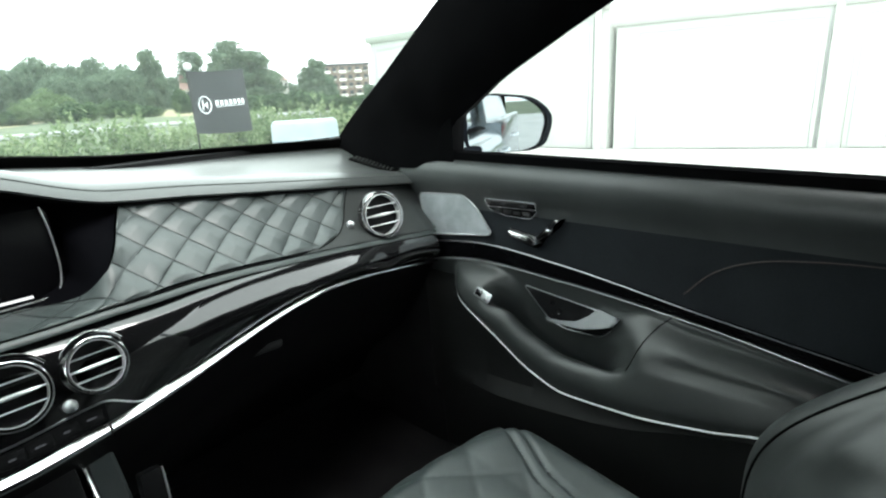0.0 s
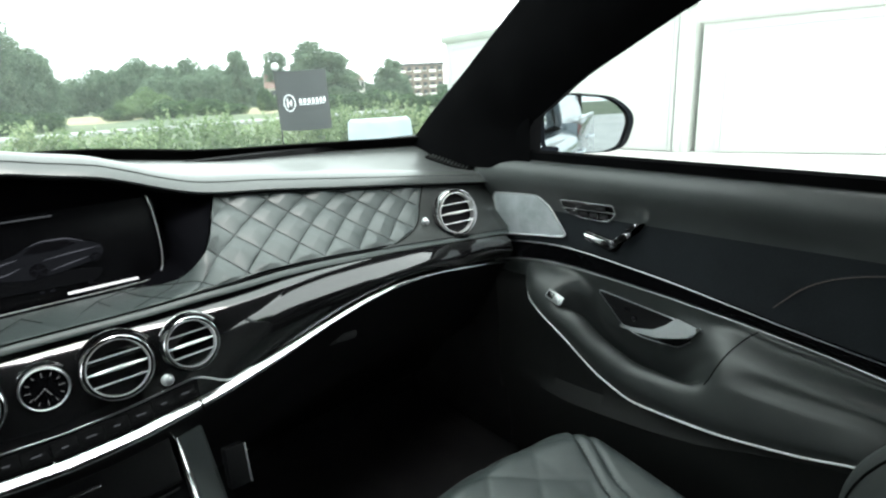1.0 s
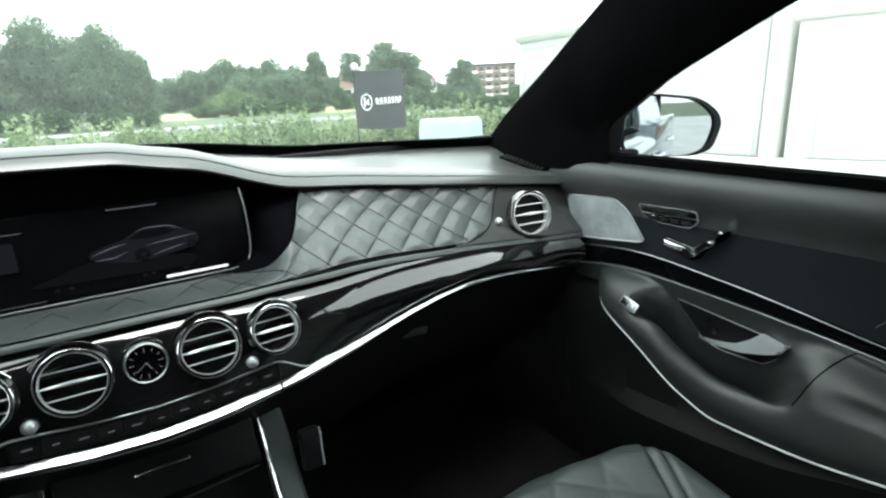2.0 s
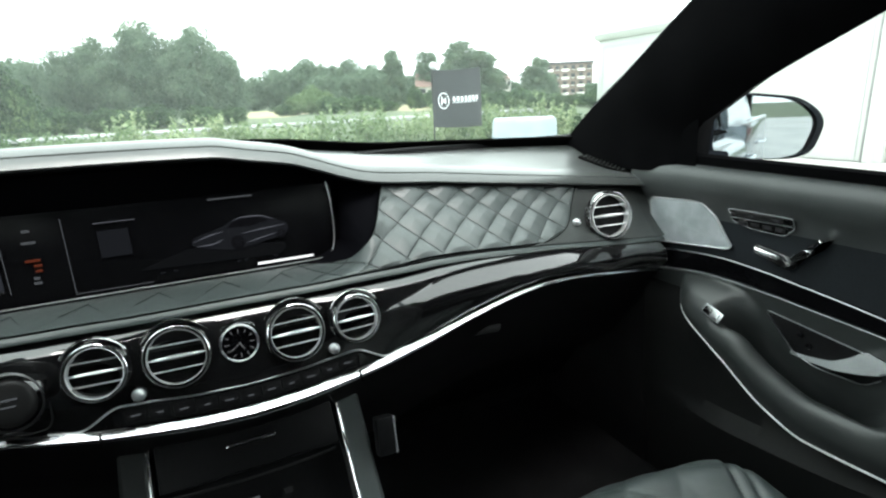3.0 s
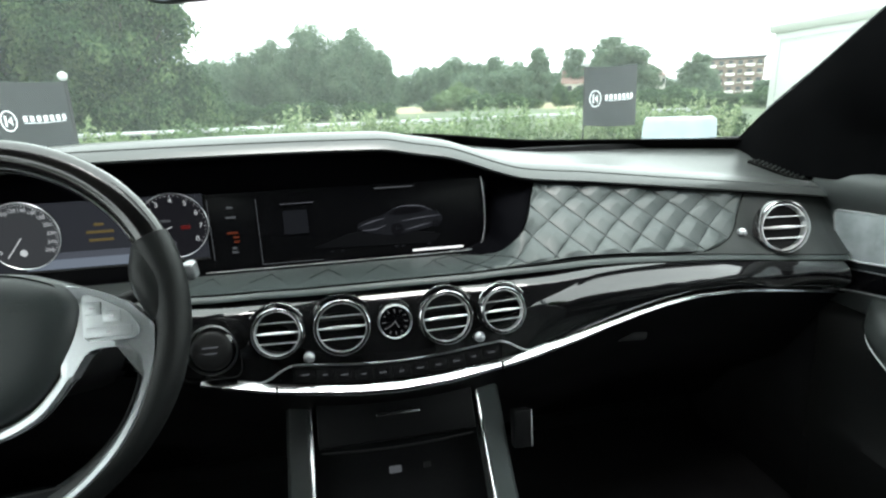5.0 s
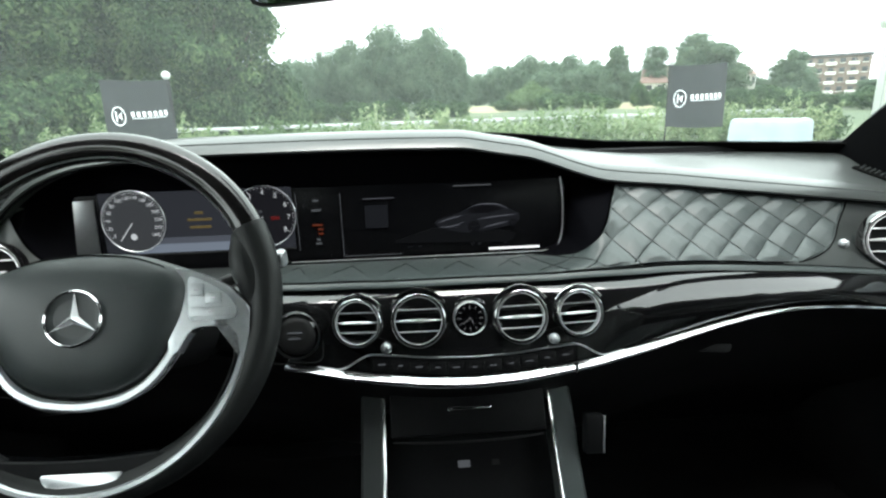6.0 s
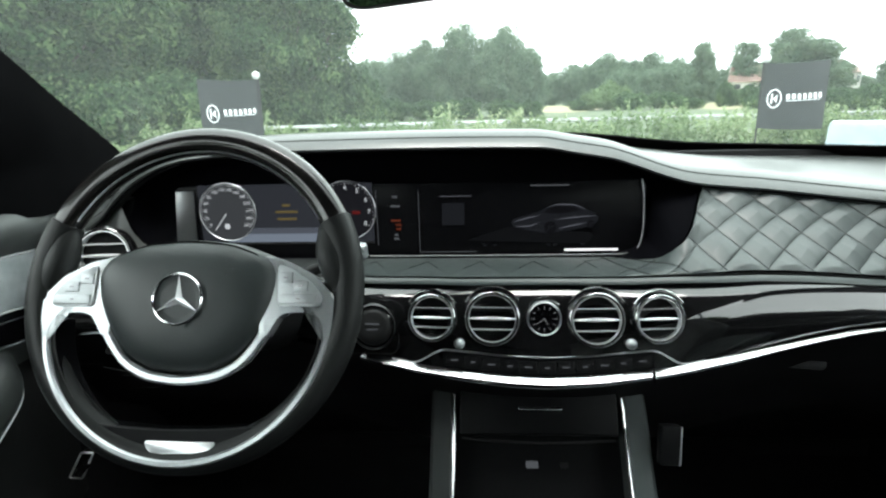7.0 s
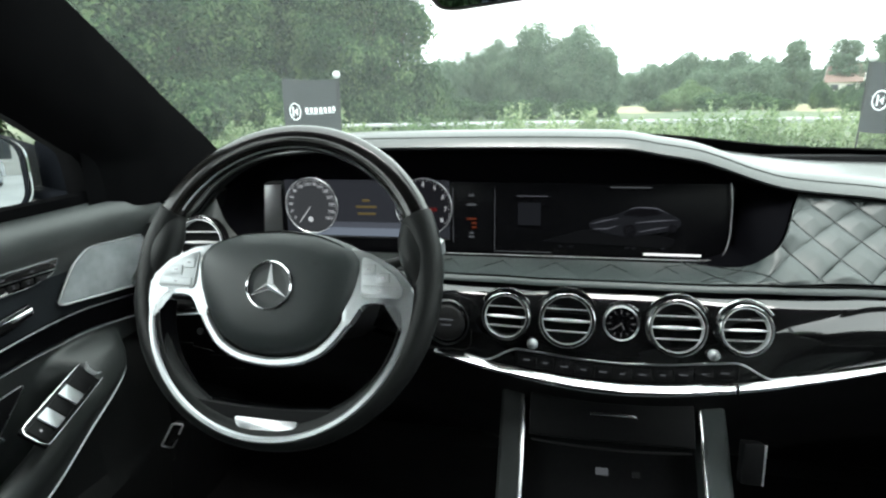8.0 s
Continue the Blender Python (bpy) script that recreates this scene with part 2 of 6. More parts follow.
def rounded(pts, r=0.01, n=5):
    """An outline with its corners rounded."""
    out, k = [], len(pts)
    for i in range(k):
        p, a, b = Vector(pts[i]), Vector(pts[i - 1]), Vector(pts[(i + 1) % k])
        ra = min(r, (a - p).length * 0.45, (b - p).length * 0.45)
        s, e = p + (a - p).normalized() * ra, p + (b - p).normalized() * ra
        for j in range(n + 1):
            t = j / n
            q = s * (1 - t) ** 2 + p * 2 * t * (1 - t) + e * t * t
            out.append((q.x, q.y))
    return out


def lathe(profile, n=36, m=None, caps=False):
    """Turns a profile of (radius, height) round the z axis."""
    rows = [[(r * math.cos(2 * math.pi * i / n), r * math.sin(2 * math.pi * i / n), h) for r, h in profile] for i in range(n)]
    bm = loft(rows + [rows[0]])
    bmesh.ops.remove_doubles(bm, verts=bm.verts, dist=1e-6)
    if m is not None:
        bm.transform(m)
    return bm


def facing(p, normal, up=(0, 0, 1)):
    """A pose at p whose z axis is the normal and whose y axis leans upward."""
    z = Vector(normal).normalized()
    x = Vector(up).cross(z).normalized()
    y = z.cross(x)
    return Matrix.Translation(p) @ Matrix((x, y, z)).transposed().to_4x4()


def letters(text, size, m, mat, parent, name="numeral"):
    c = bpy.data.curves.new("text", "FONT")
    c.body, c.size, c.align_x, c.align_y = text, size, "CENTER", "CENTER"
    tmp = bpy.data.objects.new("text", c)
    scene.collection.objects.link(tmp)
    me = bpy.data.meshes.new_from_object(tmp.evaluated_get(bpy.context.evaluated_depsgraph_get()))
    bpy.data.objects.remove(tmp)
    me.transform(m)
    me.materials.clear()
    me.materials.append(mat)
    ob = new(name, me)
    ob.parent = parent
    return ob


# ---- car: dashboard ----
lip_z = curve((-0.79, 0.915), (-0.71, 0.928), (-0.675, 0.946), (-0.65, 0.970), (-0.62, 0.994), (-0.59, 1.012), (-0.55, 1.028), (-0.51, 1.037), (-0.455, 1.042), (-0.36, 1.047), (-0.2, 1.048), (0.0, 1.045),
              (0.055, 1.036), (0.10, 1.028), (0.137, 1.016), (0.172, 1.003), (0.215, 0.991), (0.32, 0.979), (0.42, 0.966), (0.66, 0.936), (0.79, 0.919))
lip_y = curve((-0.79, 1.062), (-0.5, 1.032), (-0.2, 1.015), (0.1, 1.025), (0.45, 1.047), (0.79, 1.067))
far_y = curve((0, 1.52), (0.4, 1.475), (0.7, 1.37), (0.86, 1.28))
far_z = curve((-0.8, 0.985), (-0.5, 0.992), (-0.2, 1.02), (0.1, 1.018), (0.4, 0.992), (0.8, 0.985))
low_y = curve((0, 0.918), (0.13, 0.915), (0.18, 0.912), (0.36, 0.935), (0.47, 0.954), (0.60, 0.978), (0.775, 1.006))
low_z = curve((0, 0.889), (0.10, 0.8894), (0.18, 0.8925), (0.25, 0.8925), (0.30, 0.8897), (0.36, 0.884), (0.42, 0.877), (0.47, 0.8715), (0.60, 0.853), (0.775, 0.829))
strip_y = curve((0, 0.860), (0.07, 0.861), (0.15, 0.869), (0.21, 0.880), (0.29, 0.897), (0.37, 0.911), (0.47, 0.928), (0.60, 0.954), (0.70, 0.976), (0.79, 1.000))
strip_z = curve((0, 0.7722), (0.05, 0.7745), (0.10, 0.7795), (0.15, 0.784), (0.20, 0.7905), (0.25, 0.7971), (0.30, 0.8050), (0.35, 0.8126), (0.40, 0.8177), (0.45, 0.8191), (0.50, 0.8162), (0.55, 0.810), (0.60, 0.8013), (0.65, 0.7923), (0.70, 0.783), (0.79, 0.762))
trim_gap = curve((0, 0.0130), (0.20, 0.0110), (0.30, 0.0085), (0.42, 0.0065), (0.79, 0.0065))
win_from = curve((0.20, 0.27), (0.24, 0.25), (0.28, 0.22), (0.47, 0.22), (0.50, 0.20), (0.54, 0.14), (0.58, 0.11), (0.62, 0.14), (0.66, 0.19), (0.73, 0.22), (0.79, 0.22))
win_to = curve((0.20, 0.46), (0.28, 0.47), (0.31, 0.50), (0.35, 0.55), (0.39, 0.61), (0.43, 0.66), (0.47, 0.66), (0.50, 0.62), (0.54, 0.55), (0.58, 0.55), (0.62, 0.56), (0.66, 0.50), (0.70, 0.44), (0.79, 0.42))
win_top = curve((0.20, 31), (0.28, 31), (0.35, 34), (0.39, 37), (0.43, 40), (0.47, 43), (0.50, 46), (0.54, 50), (0.58, 48), (0.62, 42), (0.66, 50), (0.70, 54), (0.79, 54))
win_low = curve((0.20, 17), (0.24, 17), (0.28, 20), (0.35, 22), (0.39, 22), (0.43, 25), (0.47, 28), (0.50, 33), (0.54, 40), (0.58, 33), (0.62, 18), (0.66, 20), (0.70, 20), (0.79, 30))
trim_tilt = curve((0, 52), (0.08, 54), (0.14, 64), (0.22, 70), (0.32, 70), (0.45, 66), (0.79, 62))


def low(x):
    return Vector((x, low_y(abs(x)), low_z(abs(x))))


edge_rise = curve((0.10, 0.0), (0.125, 0.02), (0.143, 0.08), (0.163, 0.17), (0.177, 0.27), (0.190, 0.39), (0.209, 0.64), (0.218, 0.79), (0.232, 1.0))


def high(x):
    """The upper edge of the panel: it sinks into the shelf under the screens."""
    top = Vector((x, lip_y(x) + 0.006, lip_z(x) - 0.003))
    shelf = Vector((x, 1.036, 0.882))
    if x > -0.2:
        t = min(max((x - 0.10) / 0.10, 0.0), 1.0)
        return shelf.lerp(low(x).lerp(top, edge_rise(x)), t * t * (3 - 2 * t))
    t = min(max((-0.545 - x) / 0.095, 0.0), 1.0)
    return shelf.lerp(top, 1 - math.sqrt(max(0.0, 1 - t ** 2.2)))


def panel(x, s, lift=0.0):
    """A place on the leather face of the dash: s runs from its lower to its upper edge."""
    a, b = low(x), high(x)
    p = a.lerp(b, s)
    flat = min(1.0, (b - a).z / 0.06) if b.z > a.z else 0.0
    p.y += 0.010 * math.sin(math.pi * s) * flat
    n = Vector((0, -(b - a).z, (b - a).y)).normalized()
    return p + n * lift


dash = thing("dashboard", "black leather dashboard with quilted panel and piano black trim", "dashboard")

rows = []
for x in spread(-0.797, 0.797, 150):
    y, z, fy, fz = lip_y(x), lip_z(x), far_y(abs(x)), far_z(x)
    row = [(x, y + 0.02, z - 0.002), (x, y + 0.002, z - 0.001), (x, y - 0.007, z), (x, y - 0.010, z + 0.003), (x, y - 0.006, z + 0.0085), (x, y + 0.004, z + 0.0155), (x, y + 0.017, z + 0.0215), (x, y + 0.035, z + 0.0245)]
    for k in range(1, 9):
        t = k / 8
        row.append((x, y + 0.035 + (fy - y - 0.035) * t, z + 0.0245 + (fz - z - 0.0245) * (t * t * (3 - 2 * t))))
    row.append((x, fy, fz - 0.05))
    rows.append(row)
top_pad = part("top_pad", loft(rows), PAD, dash, "smooth leather dash top with stitched front edge")
seam = sweep([(x, lip_y(x) + 0.004, lip_z(x) + 0.0157) for x in spread(-0.78, 0.78, 160)], circle(0.0010, 6))
part("stitched_seam", seam, THREAD, top_pad, "grey stitched seam")
seam = sweep([(x, lip_y(x) - 0.006, lip_z(x) - 0.001) for x in spread(-0.78, 0.78, 160)], circle(0.0020, 6))
part("edge_piping", seam, RUBBER, top_pad)

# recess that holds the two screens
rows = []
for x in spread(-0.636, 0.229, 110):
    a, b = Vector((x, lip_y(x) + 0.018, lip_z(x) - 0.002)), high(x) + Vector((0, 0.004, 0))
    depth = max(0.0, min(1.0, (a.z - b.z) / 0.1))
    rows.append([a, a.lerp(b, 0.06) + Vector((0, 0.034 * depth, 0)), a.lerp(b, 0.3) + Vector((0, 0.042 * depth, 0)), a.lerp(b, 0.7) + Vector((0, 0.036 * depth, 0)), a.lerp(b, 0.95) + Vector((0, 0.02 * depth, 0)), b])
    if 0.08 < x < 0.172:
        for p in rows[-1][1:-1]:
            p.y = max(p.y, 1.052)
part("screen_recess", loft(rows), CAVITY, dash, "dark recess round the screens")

def shelf_ease(x):
    t = min(max((x - 0.06) / 0.10, 0.0), 1.0)
    return 0.42 + 0.58 * t * t * (3 - 2 * t)


def quilt_a(x, d):
    """Seam count along one family of slanting seams; d runs up the panel."""
    d *= shelf_ease(x)
    x = x if x > 0.06 else 0.06 + 0.616 * (x - 0.06)
    q = x * x if x > 0.15 else 0.30 * x - 0.0225
    return -7.186 + 25.827 * x + 12.905 * d - 14.237 * q + 0.391 * x * d


def quilt_b(x, d):
    d *= shelf_ease(x)
    x = x if x > 0.06 else 0.06 + 0.81 * (x - 0.06)
    return -2.476 + 16.476 * x - 18.065 * d - 5.872 * x * d


def quilt_lift(x, d):
    """Soft pillows between two families of slanting seams."""
    a, b = quilt_a(x, d), quilt_b(x, d)
    return 0.0066 * (abs(a - round(a)) * 2 * abs(b - round(b)) * 2) ** 0.42 - 0.0015


quilt_end = curve((0.0, 0.440), (0.03, 0.472), (0.064, 0.492), (0.118, 0.514), (0.24, 0.546), (0.38, 0.567), (0.60, 0.587), (0.85, 0.607), (1.0, 0.617))

NX, NS = 520, 80
rows = []
for i in range(NX):
    row = []
    for j in range(NS):
        s = 0.03 + 0.94 * j / (NS - 1)
        u = i / (NX - 1)
        x = -0.26 + (quilt_end(s) + 0.26) * u
        d = s * (high(x) - low(x)).length
        edge = min(1.0, j / 3, (NS - 1 - j) / 3, (NX - 1 - i) / 4)
        row.append(panel(x, s, quilt_lift(x, d) * edge * (0.30 + 0.70 * min(1.0, max(0.0, (x - 0.08) / 0.10))) + 0.0012 + 0.0018 * min(1.0, max(0.0, (x - 0.08) / 0.10))))
    rows.append(row)
quilt = part("quilted_panel", loft(rows), QUILT, dash, "diamond-quilted grey-black leather", 60)


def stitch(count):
    """Threads lying in the grooves of one family of seams. Their dark colour imitates groove shade."""
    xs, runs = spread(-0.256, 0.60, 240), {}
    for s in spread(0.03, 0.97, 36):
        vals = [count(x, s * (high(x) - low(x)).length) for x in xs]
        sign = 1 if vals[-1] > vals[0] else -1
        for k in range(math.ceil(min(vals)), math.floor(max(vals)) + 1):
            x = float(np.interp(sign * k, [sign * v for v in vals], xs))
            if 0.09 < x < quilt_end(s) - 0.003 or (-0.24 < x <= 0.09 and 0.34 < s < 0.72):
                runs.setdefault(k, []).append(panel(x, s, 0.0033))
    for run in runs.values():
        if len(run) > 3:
            part("seam", loft([[p + Vector((0, v, u)) for u, v in circle(0.0005, 6)] for p in run], closed=True), SHADE_STITCH, quilt)


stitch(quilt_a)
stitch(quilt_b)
edge_line = [panel(quilt_end(s) + 0.002, s, 0.002) for s in spread(0.03, 0.97, 30)]
part("stitched_seam", sweep(edge_line, circle(0.0012, 6), up=(0, -1, 0.5)), RUBBER, quilt)

rows = []
for i in range(60):
    u = i / 59
    rows.append([panel(quilt_end(s) + (0.801 - quilt_end(s)) * u, s, 0.002) for s in spread(0.0, 0.985, 16)])
part("end_panel", loft(rows), LEATHER, dash, "plain black leather round the end vent")
rows = []
for x in spread(-0.801, -0.26, 70):
    rows.append([panel(x, s, 0.002) for s in spread(0.0, 0.985, 16)])
part("driver_panel", loft(rows), LEATHER, dash, "plain black leather beside the instruments")

# rolled leather edge under the panel
rows = [[low(x) + Vector(q) for q in ((0, 0.006, 0.0012), (0, -0.0010, -0.0004), (0, -0.0040, -0.0026), (0, -0.0066, -0.0054), (0, -0.0068, -0.0066), (0, 0.006, -0.0090))] for x in spread(-0.79, 0.79, 140)]
part("lower_edge", loft(rows), QUILT, dash, "rolled leather edge")
part("edge_groove", sweep([low(x) + Vector((0, 0.0004, 0.0010)) for x in spread(-0.79, 0.79, 140)], circle(0.0010, 6)), RUBBER, dash)


@functools.lru_cache(maxsize=None)
def trim_rows(x):
    """The trim's face from its upper to its lower edge: it leans back at the top, bulges, and tucks under below."""
    a = low(x) + Vector((0, -0.003, -trim_gap(abs(x))))
    b = Vector((x, strip_y(abs(x)) + 0.003, strip_z(abs(x)) + 0.004))
    want = math.atan2(a.y - b.y, a.z - b.z)
    top, n = radians(trim_tilt(abs(x))), 36
    lo, hi = radians(-85), top
    w = min(max((abs(x) - 0.17) / 0.06, 0.0), 1.0)
    mix, s1, s2 = w * w * (3 - 2 * w), win_from(abs(x)), win_to(abs(x))
    t1, t2 = radians(win_top(abs(x))), radians(win_low(abs(x)))
    for _ in range(40):
        end = (lo + hi) / 2
        tilts = [end + (top - end) * (1 - (k + 0.5) / n) ** 2.2 for k in range(n)]
        if mix > 0:
            for k in range(n):
                q = (k + 0.5) / n
                if q < s1:
                    c = top + (t1 - top) * q / s1
                elif q < s2:
                    c = t1 + (t2 - t1) * (q - s1) / (s2 - s1)
                else:
                    c = end + (t2 - end) * (1 - (q - s2) / (1 - s2)) ** 2
                tilts[k] += (c - tilts[k]) * mix
        sy, sz = sum(math.sin(q) for q in tilts), sum(math.cos(q) for q in tilts)
        if math.atan2(sy, sz) > want:
            hi = end
        else:
            lo = end
    step = math.hypot(a.y - b.y, a.z - b.z) / math.hypot(sy, sz)
    out = [a]
    for q in tilts:
        out.append(out[-1] + Vector((0, -math.sin(q) * step, -math.cos(q) * step)))
    return out


rows = []
for x in spread(-0.776, 0.776, 220):
    face = trim_rows(x)
    rows.append([face[0] + Vector((0, 0.016, 0.005))] + face)
piano = part("trim_panel", loft(rows), PIANO, dash, "glossy piano black trim")


def piano_at(x, z, out=0.0):
    pts = trim_rows(x)
    y = float(np.interp(-z, [-p.z for p in pts], [p.y for p in pts]))
    return Vector((x, y - out, z))


prof = [(-0.006, 0.0062), (-0.006, -0.004), (0.003, -0.0062), (0.0062, -0.004), (0.0062, 0.0002), (0.0052, 0.0012)]
strip_width = curve((0, 0.84), (0.10, 0.82), (0.20, 0.72), (0.25, 0.66), (0.30, 0.54), (0.36, 0.42), (0.45, 0.33), (0.60, 0.28), (0.79, 0.24))
for x0, x1 in ((-0.236, 0.785), (-0.690, -0.622)):
    strip = [Vector((x, strip_y(abs(x)) - 0.003, strip_z(abs(x)))) for x in spread(x0, x1, int(120 * (x1 - x0)) + 8)]
    part("chrome_strip", sweep(strip, prof, scale=lambda t: strip_width(abs(x0 + (x1 - x0) * t))), CHROME, dash, "bright satin chrome strip")
part("strip_lip", sweep([Vector((x, strip_y(abs(x)) + 0.001, strip_z(abs(x)) - 0.0085)) for x in spread(-0.13, 0.13, 50)], circle(0.0016, 8), scale=lambda t: 0.3 + 0.7 * math.sin(math.pi * t)), SILVER_DARK, dash, "grey lip under the chrome strip")
for x in (-0.149, 0.128):
    part("strip_joint", box(0.0007, 0.010, 0.013, 0, pose(x, strip_y(abs(x)) - 0.006, strip_z(abs(x)))), RUBBER, dash)

# lower dash, glove box and knee panels
rows = []
for x in spread(-0.78, 0.78, 60):
    y, z = strip_y(abs(x)), strip_z(abs(x))
    rows.append([(x, y + 0.003, z - 0.004), (x, y + 0.012, z - 0.014), (x, y + 0.03, z - 0.035), (x, y + 0.06, z - 0.09), (x, y + 0.12, z - 0.18), (x, y + 0.24, z - 0.27), (x, 1.30, 0.40)])
lower = part("lower_dash", loft(rows), GLOSS_PLASTIC, dash, "black lower dash and glove box lid")
knee = part("knee_panel_joint", sweep([(-0.778, 1.045, 0.695), (-0.745, 1.038, 0.700), (-0.714, 1.031, 0.704)], circle(0.0010, 6)), THREAD, lower)
part("knee_panel_joint", sweep([(-0.719, 1.036, 0.695), (-0.680, 1.036, 0.689)], circle(0.0010, 6)), THREAD, lower)
part("knee_panel_joint", sweep([(-0.697, 1.049, 0.673), (-0.609, 1.031, 0.687)], circle(0.0009, 6)), THREAD, lower)
part("knee_panel_joint", sweep([(-0.710, 1.078, 0.632), (-0.639, 1.062, 0.644)], circle(0.0009, 6)), THREAD, lower)
part("light_switch", lathe([(0.0001, 0.004), (0.006, 0.004), (0.0075, 0.0)], 16, facing((-0.673, 1.003, 0.742), (0.1, -1, 0.5))), PLASTIC, lower)
m = facing((0.335, 0.956, 0.752), (-0.17, -1, 0.55))
part("glove_box_latch", prism(rounded([(-0.045, -0.006), (0.045, -0.006), (0.05, 0.006), (-0.04, 0.006)], 0.004), 0.004, 0.0015, m), GLOSS_PLASTIC, lower)


# ---- car: vents, knobs, clock, start button ----
def vent(p, r, normal, parent, tilt=0.0, hood=True):
    m = facing(p, normal) @ pose(0, 0, 0, 0, 0, tilt)
    v = part("air_vent", lathe([(r * 0.835, -0.010), (r * 0.835, 0.0), (r * 0.85, 0.0030), (r * 0.875, 0.0030), (r * 0.89, -0.003)], 44, m), RING, parent, "round air vent with chrome rings")
    part("ring_gap", lathe([(r * 0.885, -0.004), (r * 0.955, -0.004)], 44, m), GLOSS_PLASTIC, v)
    part("outer_ring", lathe([(r * 0.945, -0.006), (r * 0.953, 0.002), (r * 0.970, 0.0044), (r * 0.990, 0.0040), (r * 1.005, -0.001)], 44, m), CHROME, v)
    part("collar", lathe([(r * 1.000, 0.0005), (r * 1.02, -0.001), (r * 1.035, -0.013)], 44, m), PIANO, v)
    part("barrel", lathe([(0.0001, -0.0115), (r * 0.6, -0.0115), (r * 0.86, -0.009), (r * 0.86, -0.002)], 32, m), GLOSS_PLASTIC, v, "black vent barrel")
    for k, (h, thick) in enumerate(((0.40, 0.075), (0.0, 0.14), (-0.40, 0.075))):
        w = r * 0.86 * math.sqrt(1 - h * h)
        rows = []
        for u in spread(-1, 1, 13):
            t = r * thick * (0.35 + 0.65 * (1 - u * u)) if k == 1 else r * thick * 0.8
            rows.append([(u * w, h * r + t * c * 0.5, -0.002 + 0.003 * s) for c, s in circle(1.0, 8)])
        bm = loft(rows, closed=True, caps=True)
        bm.transform(m)
        part("slat", bm, RING, v, "bright metal slat")
        part("slat_blade", box(1.9 * w, 0.0012, 0.008, 0, m @ pose(0, h * r, -0.007)), GLOSS_PLASTIC, v)
    if hood:
        a = [m @ Vector((r * 1.10 * math.cos(q), r * 1.10 * math.sin(q), 0.0)) for q in spread(radians(32), radians(148), 28)]
        b = part("brow", sweep(a, circle(0.0040, 8, 0.0026), up=normal, scale=lambda t: 0.25 + 0.75 * math.sin(math.pi * min(max(t, 0.02), 0.98))), PIANO, v, "curved black brow over the vent")
        a = [m @ Vector((r * 1.20 * math.cos(q), r * 1.20 * math.sin(q) - 0.0010, 0.001)) for q in spread(radians(34), radians(146), 28)]
        part("brow_edge", sweep(a, circle(0.0011, 6), up=normal, scale=lambda t: 0.4 + 0.6 * math.sin(math.pi * min(max(t, 0.02), 0.98))), CHROME, b, "thin chrome edge")
    return v


FACE = (0.0, -1.0, 0.30)
for x, z, r in ((-0.1425, 0.8520, 0.0300), (-0.0675, 0.8480, 0.0342), (0.0610, 0.8465, 0.0342), (0.1335, 0.8505, 0.0300)):
    vent(piano_at(x, z, 0.010 if abs(x) > 0.1 else 0.007), r, (0.5 * x, -1.0, 0.30), dash)
vent(Vector((0.640, 0.990, 0.892)), 0.0430, (-0.12, -1, 0.22), dash, hood=False)
vent(Vector((-0.643, 0.990, 0.903)), 0.0430, (0.12, -1, 0.22), dash, hood=False)


def knob(p, r, normal):
    m = facing(p, normal)
    prof = [(0.0001, r * 1.5)] + [(r * math.sin(a), r * 0.5 + r * math.cos(a)) for a in spread(0.2, 2.2, 9)] + [(r * 0.6, -r * 0.6)]
    return part("vent_knob", lathe(prof, 20, m), SILVER, dash, "small round chrome knob")


knob(piano_at(-0.1085, 0.8185, 0.002), 0.0072, FACE)
knob(piano_at(0.101, 0.8190, 0.002), 0.0072, FACE)
knob(panel(0.575, 0.30, 0.003), 0.0078, (-0.15, -1, 0.3))

m = facing(piano_at(-0.0025, 0.846, 0.003), FACE)
clock = part("clock", lathe([(0.0192, 0.0), (0.0195, 0.003), (0.0203, 0.0038), (0.0211, 0.003), (0.022, -0.006)], 40, m), SATIN, dash, "analogue clock with chrome bezel")
part("clock_dial", lathe([(0.0001, 0.0005), (0.019, 0.0005)], 40, m), SCREEN, clock, "black dial")
for k in range(12):
    long = 0.005 if k % 3 == 0 else 0.0035
    mk = m @ pose(0, 0, 0.001, 0, 0, 30 * k) @ pose(0, 0.0165 - long / 2, 0)
    part("hour_mark", box(0.0007, long, 0.0006, 0, mk), CLOCK_MARK, clock)
for ang, ln, w in ((-150, 0.0095, 0.0009), (125, 0.0135, 0.0007)):
    part("pointer", box(w, ln, 0.0006, 0, m @ pose(0, 0, 0.0018, 0, 0, ang) @ pose(0, ln / 2 - 0.001, 0)), CLOCK_MARK, clock)
bw = [m @ Vector((0.0255 * math.cos(q), 0.0255 * math.sin(q), 0.001)) for q in spread(radians(42), radians(138), 20)]
part("brow", sweep(bw, circle(0.0026, 8, 0.0018), up=FACE, scale=lambda t: 0.25 + 0.75 * math.sin(math.pi * min(max(t, 0.02), 0.98))), CHROME, clock)

